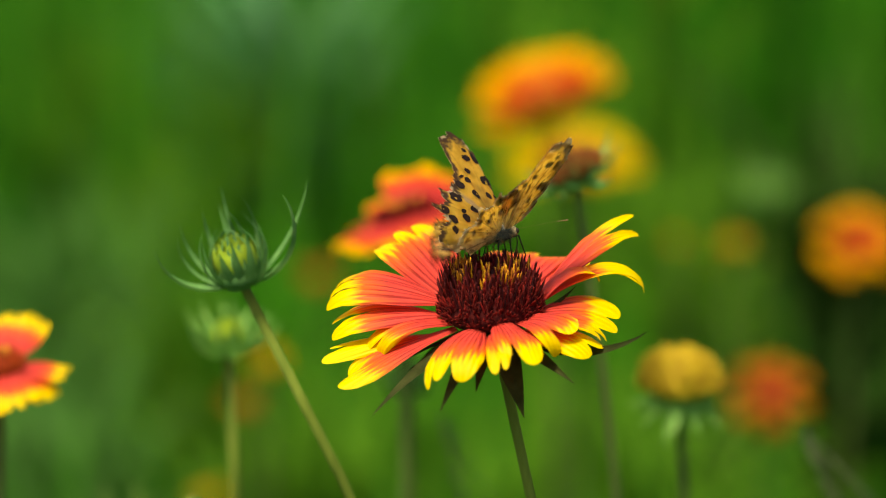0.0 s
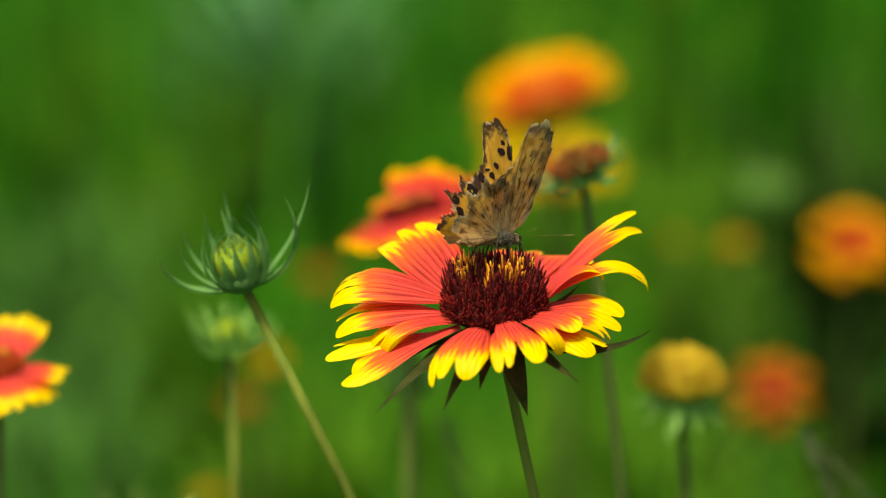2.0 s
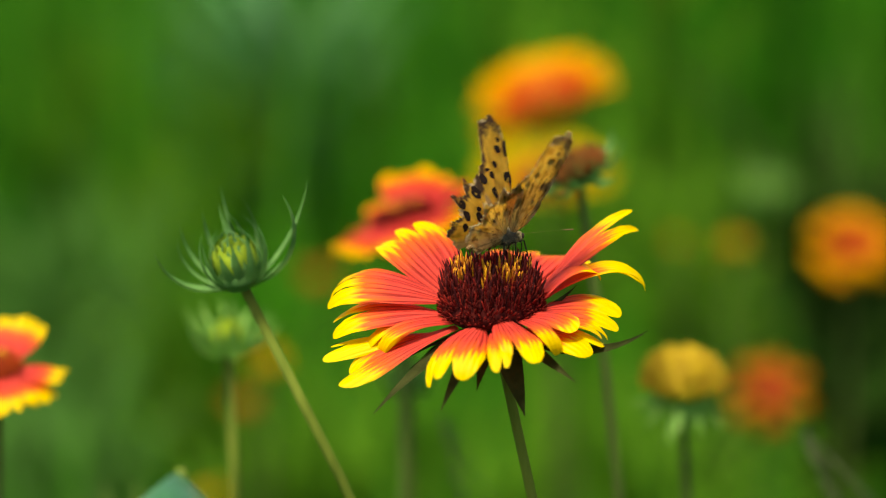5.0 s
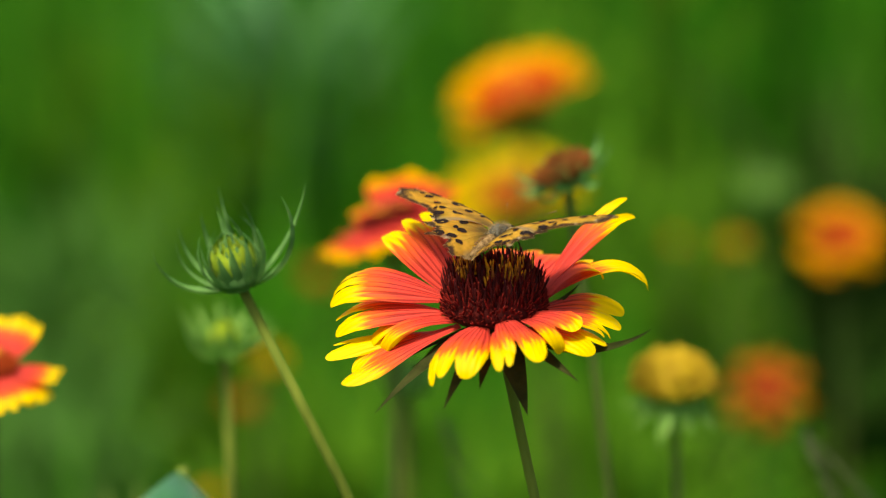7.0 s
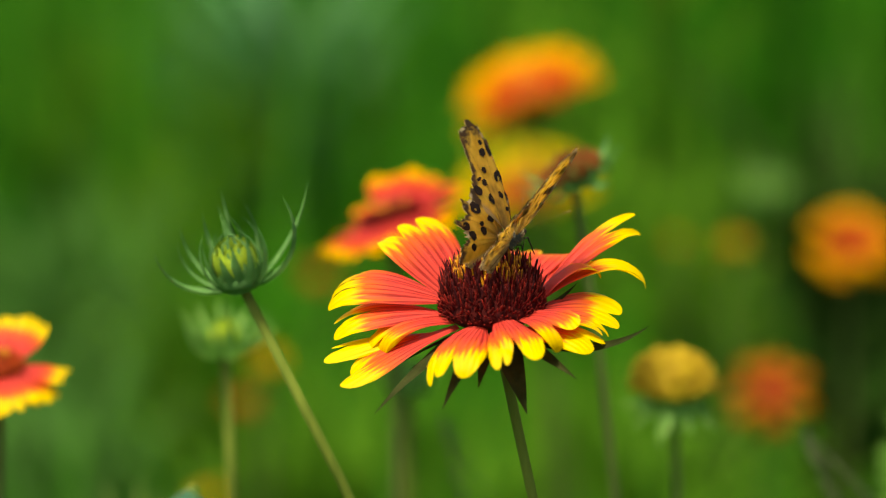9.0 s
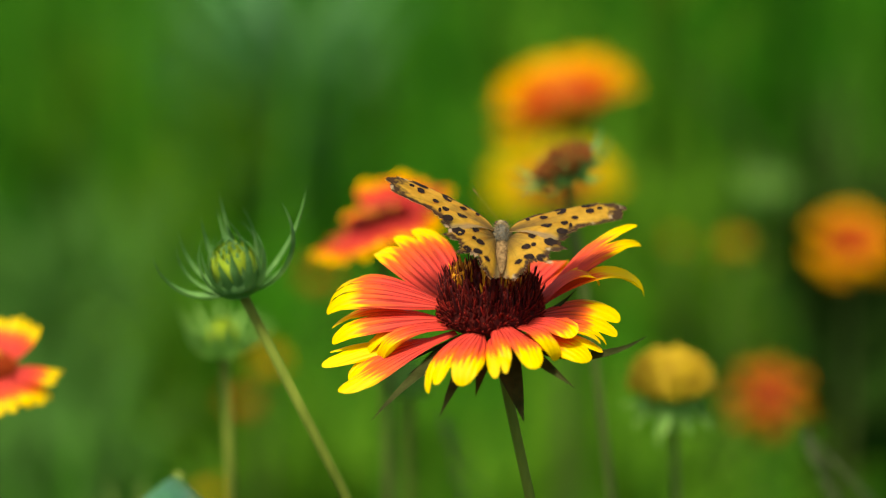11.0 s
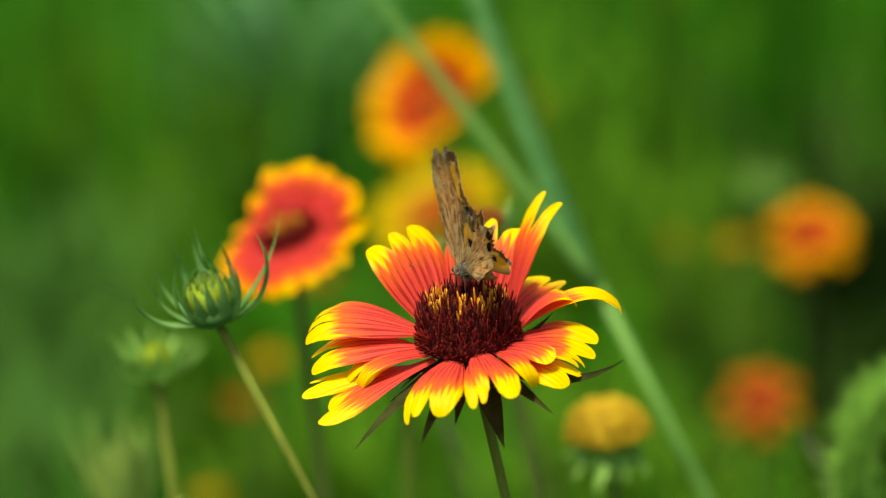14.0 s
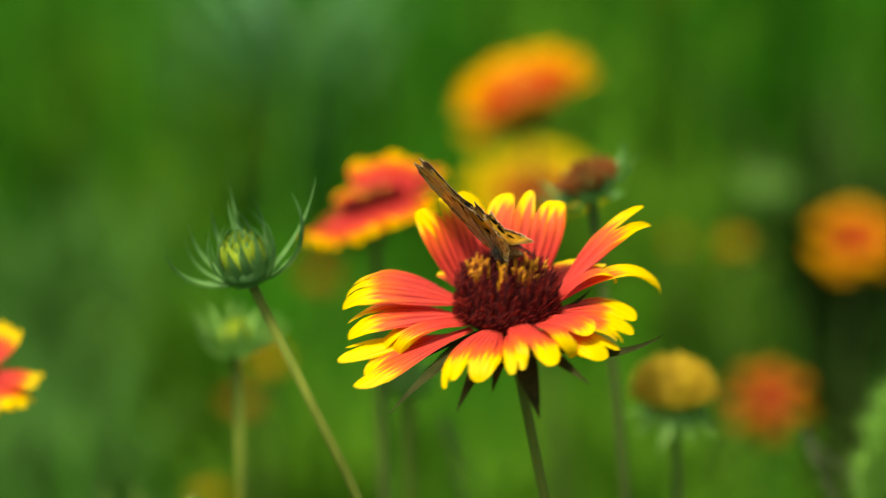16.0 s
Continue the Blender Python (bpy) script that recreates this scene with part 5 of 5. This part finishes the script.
    (edge_bud, [(0, 60, 0), (13.9, 60, 0), (14.1, 9, 0), (14.2, 1.5, 0), (14.3, -1, 1), (14.4, 0, 0), (14.5, 7, -3), (14.7, 50, 0), (16, 60, 0)]),
    (leaf_low, [
        (0, 0, -0), (0.25, -3.2, 7.8), (0.6, 0, -0), (2.4, 0, -0), (2.7, -3.2, 6.1), (3.2, 0, -0), (3.6, 0, 1.1),
        (3.9, -3.2, 5.5), (4.2, -3.2, 6), (5.2, -2.2, 5.6), (6.3, 0, 1), (6.6, -3.2, 6.6), (7, -2.2, 6.0), (7.5, -1.1, 3.4),
        (10.5, 0, 2.2), (10.8, -4.3, 7.8), (11.3, -1.1, -0), (11.8, -17, 6.7), (12, -23, 12.3), (12.3, -24, 7.8),
        (12.6, -14, -0), (16, 0, -0),]),
]
NODS = [
        (0, 0, 0), (7.5, 0, 0), (8, 1, 3), (8.5, -1, -1), (11, 0, 0), (12, 0, -2), (12.5, 0, -2), (13.5, 0, 0), (14, 2, -1),
        (14.2, 4, -3), (14.5, 5, -5), (14.8, 6, -5), (15, 5, -6), (15.3, 0, 0), (16, 0, 0),]
HEAD_TURNS = [
    (mid_disc, [
        (0, 0, 0), (11, 0, 0), (12, 1, 0), (13, 7, 0), (13.5, 6, 0), (13.8, 26, 2), (14, 26, 2), (14.2, 14, 0), (14.4, 14, 0), (14.6, 24, 2), (14.8, 36, 4),
        (15, 37, 4), (15.2, 22, 2), (15.3, 12, 0), (15.5, 0, 0), (16, 2, 0)]),
    (top_disc, [(0, 0, 0), (11, 0, 0), (12, 6, -4), (12.5, 20, -8), (13, 24, -6), (13.5, 26, -10), (14, 26, -14), (14.5, 20, -12), (15, 4, -14), (16, 0, -2)]),
]
# seconds, degrees by which the wind lifts a petal, and by which it turns it aside
PETAL_LIFTS = {
    "left": [
        (0, 0, 0), (7.7, 0, 0), (7.9, -10, 0), (8, -20, 0), (8.2, -12, 0), (8.4, 0, 0), (16, 0, 0)],
    "left_front": [
        (0, 0, 0), (7.7, 0, 0), (7.9, -5, 0), (8, -9, 0), (8.2, -5, 0), (8.4, 0, 0), (16, 0, 0)],
    "left_back": [
        (0, 0, 0), (6.5, 2, 0), (7, 7, 0), (7.5, 4, 0), (7.7, 0, 0), (7.9, 30, 8), (8, 44, 16), (8.2, 36, 12), (8.5, 26, 5),
        (8.7, 12, 0), (9.5, 3, 0), (10.5, 0, 0), (11, 0, 0), (11.5, 14, 0), (11.7, 18, 0), (12, 6, 0), (12.4, 14, 0),
        (12.5, 30, 0), (12.7, 34, 0), (13, 22, 0), (13.3, 14, 0), (13.5, 32, 0), (14, 24, 0), (14.1, 8, 0), (14.2, -8, 0),
        (14.3, -12, 0), (14.4, 14, 0), (14.5, 26, 0), (15, 24, 0), (15.3, 30, 0), (15.5, 38, 0), (16, 32, 0),],
    "back": [
        (0, 0, 0), (8.3, 0, 0), (8.5, 12, -12), (8.7, 4, -4), (9.5, 0, 0), (11.4, 0, 0), (11.5, 6, 0), (11.6, 28, 0), (11.7, 38, 0),
        (11.85, 20, 0), (12, 2, 0), (12.5, 4, 0), (12.65, 10, 0), (12.8, 48, 0), (13, 12, 0), (13.4, 12, 0), (13.5, 56, 0),
        (13.8, 60, 0), (14, 50, 0), (14.1, 0, 0), (14.3, 4, -10), (14.4, 44, -26), (14.6, 62, -20), (15, 60, -28),
        (15.2, 62, -18), (15.3, 62, 0), (15.5, 62, 0), (16, 58, 0),],
    "right_up": [
        (0, 0, 0), (6.5, 2, 0), (7, 8, 0), (7.3, 20, 0), (7.5, 16, 0), (7.8, -6, 0), (8, -22, 0), (8.2, 0, 0), (8.5, 8, 0),
        (8.7, 0, 0), (11, -3, 0), (11.5, 4, 0), (12, 18, 0), (12.5, 22, 0), (12.7, 16, 0), (13, 16, 0), (13.5, 30, 0),
        (13.8, 24, 0), (14, 36, 0), (14.1, 52, 0), (14.2, 85, 0), (14.3, 112, 0), (14.4, 58, 4), (14.5, 88, 0), (14.6, 52, 8),
        (14.8, 52, 8), (15, 46, 8), (15.2, 44, 4), (15.4, 36, 0), (15.5, 34, 0), (15.7, 18, 0), (16, 6, 0),],
    "right": [
        (0, 0, 0), (14.1, 0, 0), (14.2, 20, 0), (14.3, 55, 0), (14.4, 25, 0), (14.5, 62, 0), (14.65, 40, 0), (14.8, 52, 0),
        (14.95, 5, 0), (15.1, 0, 0), (16, 0, 0),],
    "back_right": [
        (0, 0, 0), (13.8, 0, 0), (14.1, 10, 0), (14.3, 46, -8), (14.5, 48, -8), (15, 46, -14), (15.2, 30, -8), (15.4, 8, 0),
        (16, 0, 0),],
    "back_left": [
        (0, 0, 0), (12.9, 0, 0), (13.3, 8, 0), (13.6, 16, 0), (13.8, 40, 0), (13.9, 30, 0), (14.1, 0, 0), (16, 0, 0),],
}
STALK_BENDS = [(0, 0, 0), (11.5, 0, 0), (12.5, 0, -1), (13, 4, 2), (13.5, 0, -1), (14, 4, 6), (14.2, 10, 18), (14.5, -1, 13), (14.8, 10, 20), (15, 7, 18), (15.2, 6, 12), (15.4, 0, 0), (16, 0, 0)]
BLADE_ROWS = [
        (0, 0.197, 0.5447, 0), (13.9, 0.197, 0.5447, 0), (14.2, 0.1263, 0.5588, -4), (14.35, 0.1325, 0.5588, 0),
        (14.5, 0.1176, 0.5628, -4), (14.7, 0.1734, 0.5494, 0), (15.1, 0.197, 0.5447, 0), (15.35, 0.1575, 0.5541, 0),
        (15.5, 0.12, 0.5612, -3), (15.7, 0.1811, 0.5494, 0), (16, 0.197, 0.5447, 0),]
STALK_ROWS = [
        (0, 198.6, 485.9, 2), (11.3, 198.6, 485.9, 2), (11.6, 139.8, 485.9, 8), (11.8, 130.2, 482.4, 9), (12, 112.2, 481.6, 12),
        (12.2, 105.6, 484.1, 14), (12.5, 108.1, 486.7, 14), (12.7, 100.7, 485, 15), (13, 73, 481.1, 20), (13.3, 84.4, 481.6, 17),
        (13.5, 109.5, 488, 13.5), (13.8, 89.5, 490.9, 17), (14, 46, 479.1, 26), (14.2, 19, 475.6, 38), (14.4, 15.7, 480.7, 34),
        (14.5, 28.5, 476.5, 31), (14.8, 24, 472.2, 36), (15, 35.4, 473.9, 31), (15.2, 74.2, 496.8, 22), (15.4, 123.1, 496, 9),
        (15.5, 139.5, 492.6, 6), (15.7, 182.2, 487.5, 3), (16, 198.6, 485.9, 2),]
# seconds, place, pitch and heading
BEE = [(0, -0.0002, 0.5300, 0.5409, 30, 5), (0.1, -0.0089, 0.5300, 0.5452, 26, -72), (0.2, -0.0056, 0.5300, 0.5477, 34, -66), (0.3, 0.0005, 0.5300, 0.5543, 28, -58),
       (0.4, -0.0081, 0.5300, 0.5475, 35, 15), (0.5, -0.0278, 0.531, 0.5291, 10, 80), (0.6, -0.0541, 0.5241, 0.5186, 10, 90), (0.8, -0.1134, 0.5087, 0.4923, 10, 90),
       (16, -0.1681, 0.504, 0.4747, 10, 90)]
# seconds, place in millimetres, pitch, roll and heading in degrees, left and right wing raised by degrees
FLIGHT = [
        (0, 11.8, 533.96, 539.47, -2.9, -1.7, -42.6, 45.4, 54.6), (0.1, 12.22, 533.76, 539.2, -4.8, -2.2, -44.3, 50.1, 62.6),
        (0.2, 12.82, 533.59, 539.08, -7.7, -2.8, -45.8, 63.8, 79.1), (0.3, 13.29, 533.43, 539.06, -9.8, -3.6, -47, 74.3, 87.3),
        (0.4, 13.47, 533.25, 538.83, -10.5, -3.7, -47.5, 78, 85.8), (0.5, 13.74, 533.09, 538.76, -11.5, -3.9, -48.4, 71, 76.8),
        (0.6, 13.73, 533.24, 539.21, -12.2, -3.2, -46.2, 60.8, 61.7), (0.7, 13.26, 533.32, 539.23, -11.5, -2.4, -43.7, 52.1, 52),
        (0.8, 11.67, 533.34, 538.8, -7.4, -2.3, -44.9, 48.2, 41.7), (0.9, 12.19, 533.4, 538.92, -10.3, -1.5, -42.6, 52, 52.5),
        (1, 12.32, 533.4, 538.66, -12.4, -1.1, -42.9, 65.9, 70.8), (1.1, 12.8, 533.37, 538.47, -14.5, -1.7, -45, 77.6, 81),
        (1.2, 12.72, 533.36, 538.25, -13.8, -1.5, -46.1, 80.4, 85), (1.3, 12.81, 533.38, 538.26, -13.6, -1.5, -47.8, 77.7, 80.6),
        (1.4, 13.23, 533.6, 539.21, -13.4, -1.8, -49.6, 64.7, 68.6),
        (1.5, 13.52, 533.75, 539.84, -13.1, -1.8, -50.2, 60.5, 68.7),
        (1.6, 12.94, 533.59, 539.58, -11.7, -2.2, -50.1, 56.7, 62.1),
        (1.7, 12.46, 533.46, 539.5, -10.5, -2.7, -49.7, 51.8, 54.4), (1.8, 11.82, 533.2, 538.73, -9.2, -3.4, -51.8, 58.7, 60.9),
        (1.9, 11.77, 533.01, 538.43, -10.3, -3.4, -49.8, 67.6, 79.2), (2, 11.93, 533, 539.02, -11.5, -4.2, -49.9, 68.6, 77.7),
        (2.1, 12.75, 532.92, 539.67, -12.1, -2.2, -46.1, 62, 50.5), (2.2, 13.17, 532.72, 539.67, -11.1, -0.3, -43.7, 46.5, 39.8),
        (2.3, 13.33, 532.51, 539.6, -8.8, 1.4, -42.6, 28.2, 27.5), (2.4, 12.87, 532.37, 539.64, -5.2, 2.8, -43.1, 10.4, 17.4),
        (2.5, 12.08, 532.25, 539.77, -2.2, 4.2, -43.6, 9.5, 20.9), (2.6, 12.33, 532.28, 539.53, -3.9, 3.5, -44.4, 28.5, 39.8),
        (2.7, 12.6, 532.22, 538.86, -6.4, 2.8, -45.8, 50, 59.1), (2.8, 13.35, 532.34, 539.14, -10.4, 1.9, -44.1, 59.8, 70.8),
        (2.9, 13.21, 532.39, 538.96, -10.3, 1.6, -43.8, 50.3, 57.5), (3, 12.73, 532.51, 539.04, -9, 1.2, -42.1, 33.1, 42.3),
        (3.1, 12.57, 532.66, 539.07, -7.5, 0.9, -43.7, 11.9, 21), (3.2, 10.73, 532.89, 539.23, -6.1, 0.2, -44.1, -3, 3.1),
        (3.3, 10.78, 533.01, 539.23, -4.7, 0, -44.1, -3.1, 5.9), (3.4, 11.91, 533.12, 539.23, -2.8, 0.1, -47.9, 8.9, 16.4),
        (3.5, 13.31, 533.24, 539.42, -3.6, 0.3, -46.4, 30.7, 39.2), (3.6, 13.22, 533.06, 538.89, -5.7, 0.2, -48, 57, 66.4),
        (3.7, 13.03, 532.87, 538.28, -7.7, 0, -48.3, 66.1, 79.5), (3.8, 12.51, 532.89, 538.65, -6.7, 0.3, -47.6, 61.2, 73.9),
        (3.9, 12.12, 532.86, 538.76, -6.8, 0.4, -47.7, 48.5, 63.2), (4, 11.75, 532.82, 538.84, -7.1, 0.5, -46.7, 35.9, 45.2),
        (4.1, 13.26, 532.77, 539.01, -10.6, 1, -44.3, 22.4, 33), (4.2, 13.12, 532.71, 538.75, -8.4, 0.6, -48.6, 5.2, 15),
        (4.6, 13.05, 532.67, 538.94, -7.7, 0.8, -45.4, 40, 40), (4.9, 12.99, 532.63, 539.09, -7.2, 1, -42.9, 78, 78),
        (5.2, 12.93, 532.6, 539.24, -6.7, 1.2, -40.5, 30, 30), (5.5, 12.87, 532.57, 539.39, -6.1, 1.3, -38.1, 72, 72),
        (5.8, 12.82, 532.53, 539.53, -5.6, 1.5, -35.6, 45, 45), (6.1, 12.76, 532.5, 539.68, -5.1, 1.6, -33.2, 82, 82),
        (6.3, 12.72, 532.48, 539.78, -4.7, 1.7, -31.6, 34, 36.3), (6.4, 10.52, 532.26, 538.32, -0.1, 1.3, -40.7, 45.5, 44.6),
        (6.5, 10.78, 532.37, 539.02, -1, 1.4, -35.3, 37.5, 45.3), (6.6, 9.7, 532.58, 538.95, 1.6, 1.1, -33.6, 19.2, 30.4),
        (6.7, 8.04, 532.81, 538.88, 2.2, 0.5, -32.7, 3.6, 10), (6.8, 8.51, 533.04, 539.01, 1.9, 0.6, -32.2, -1.9, 5.4),
        (6.9, 10.3, 533.25, 539.26, 2.3, 0.9, -33.1, -0.6, 5.2), (7, 11.7, 533.45, 539.52, 2.7, 1, -29.5, 9.4, 11.7),
        (7.1, 9.38, 533.46, 538.74, 3.3, 0.6, -35.9, 22.8, 24.3), (7.2, 8.21, 533.29, 537.33, 1.6, 0.2, -38.9, 45.4, 53.2),
        (7.3, 7.24, 533.4, 537.03, -0.7, -0.6, -37, 51.8, 67.5), (7.4, 5.75, 533.66, 537.43, -0.5, -1.1, -36, 44.9, 61.3),
        (7.5, 5.58, 533.73, 537.55, 2.1, -1.6, -35.9, 39.5, 45.2), (7.6, 7.37, 533.85, 537.43, 2.7, 6.2, -33.5, 25.9, 49.5),
        (7.7, 9.54, 533.9, 537.28, 5.6, 13.7, -32.9, 12.8, 44.2), (7.8, 10.14, 534.04, 537.21, 4.7, 20.4, -29.5, -10.2, 25.4),
        (7.9, 11.14, 534.07, 535.36, 4.4, 28.1, -26.6, -18.5, 40.1), (8, 18.17, 534.08, 533.89, 3.4, 38, -35.6, 85.9, 77),
        (8.1, 17.54, 534.02, 533.46, 6.2, 32.6, -35.6, 72.3, 88.2), (8.2, 16.15, 534.65, 534.05, 9.2, 24.8, -35.5, 73.2, 82.4),
        (8.3, 13.14, 534.86, 534.87, 7, 20.5, -40, 84, 77.3), (8.4, 10.96, 535.2, 535.8, 12, 15, -41, 86, 70),
        (8.5, 10.4, 535.8, 537.2, 14, 9, -44, 86, 48), (8.6, 13.1, 535.6, 537.4, 13, 7, -37, 81, 51),
        (8.7, 14.6, 535.6, 537.5, 13, 7, -36, 76, 55.5), (9, 14.3, 535.4, 537.71, 11, 6.5, -32, 60, 60),
        (9.3, 13.8, 535.34, 537.96, 13, 6.1, -28.7, 30, 30), (9.6, 13.29, 535.06, 538.2, 15, 5.7, -24.2, 70, 70),
        (9.9, 12.78, 534.78, 538.44, 17.1, 5.3, -19.8, 40, 40), (10.2, 12.27, 534.51, 538.68, 17.4, 4.9, -15.4, 20, 20),
        (10.5, 11.77, 534.23, 538.92, 17.8, 4.5, -11, 60, 60), (10.8, 11.26, 533.95, 539.16, 18.1, 4, -6.6, 62, 73.3),
        (10.9, 11.88, 533.7, 538.51, 19.3, 3.2, -3.4, 50.1, 55.3), (11, 12.78, 533.64, 538.83, 18.5, 2.5, 0.6, 21.6, 10.1),
        (11.1, 13.18, 534.19, 538.67, 17.5, 2.5, 0.6, 22.7, 5.9), (11.2, 13.03, 534.8, 538.87, 16.3, 2.4, 0.1, 48.1, 33.3),
        (11.3, 12.89, 535.26, 538.27, 16.5, 2.3, -0.6, 72.3, 44.5), (11.4, 12.17, 535.88, 538.45, 14.8, 2.5, -1.8, 80.8, 54.3),
        (11.5, 12.06, 536.54, 538.9, 12.9, 2.1, -0.8, 84, 52.8), (11.6, 10.21, 536.59, 536.77, 10.3, 1.1, 1.3, 80.8, 37.1),
        (11.7, 9, 536.68, 534.99, 6.7, -0, 5.1, 74.1, 28.8), (11.8, 7.48, 536.66, 532.78, 2.7, -0.5, 5.8, 88, 45.6),
        (11.9, 7.11, 537.14, 533.04, -4.8, 2.6, 6.8, 88.1, 50.5), (12, 6.4, 537.96, 534.84, -9.1, -1.9, 9.3, 74.3, 33.3),
        (12.2, 5.82, 535.9, 533.74, -2.6, 7.8, 10.7, 88.3, 79.6), (12.4, 0.92, 534.32, 532.58, 2.8, 1.2, 16.5, 81.4, 84),
        (12.5, 1.9, 533.88, 533.85, 4.1, 1.3, 18.8, 78.5, 74.2), (12.6, 7.21, 533.87, 534.69, 7.7, 6.9, 19.2, 88.1, 74.3),
        (12.8, 13.45, 534.09, 536.1, 11.9, 6.4, 21, 88, 78.3), (13, 2.36, 534.64, 534.88, 13.6, 6.9, 23.4, 78.1, 87.8),
        (13.2, 3.03, 534.29, 534.76, 6.6, 5.4, 20.2, 68.7, 77.4), (13.4, 9.44, 534.35, 536.46, 3.8, 1.6, 20.3, 85.4, 65.1),
        (13.5, 10.86, 534.2, 536.28, -1.5, 1.1, 19.7, 79.2, 80.5), (13.6, 7.34, 533.15, 532.25, 0.1, 0.1, 22.7, 73.7, 86.1),
        (13.8, 5.71, 532.17, 528.94, -12.2, 4.8, 23.6, 88.2, 81.1), (14, 5.92, 532.62, 531.76, -12.2, -3.7, 28.6, 88.8, 88),
        (14.2, -21.97, 533.28, 526.5, 9.5, -39.9, 35.4, 88.6, 89.3), (14.4, -25.92, 535.1, 524.39, 22.6, -58.2, 36.6, 89, 89.6),
        (14.5, -11.98, 536.54, 529.04, 25, -54.7, 37.1, 90.1, 89.8),
        (14.6, -4.59, 536.27, 529.39, 28.9, -42.4, 39.9, 89.1, 88.8), (14.8, 1.53, 535.19, 530.24, 30.9, -44.7, 37.9, 89.3, 89),
        (15, -11.57, 533.87, 522.44, 33.7, -56.4, 34.5, 91.8, 91.7),
        (15.5, 13.92, 537.92, 536.85, -25.5, -37.5, 30.5, 88.2, 87.2),
        (16, 13.87, 536.29, 535.24, -21.8, -36.5, 27.1, 89.6, 89.4),]
motions()
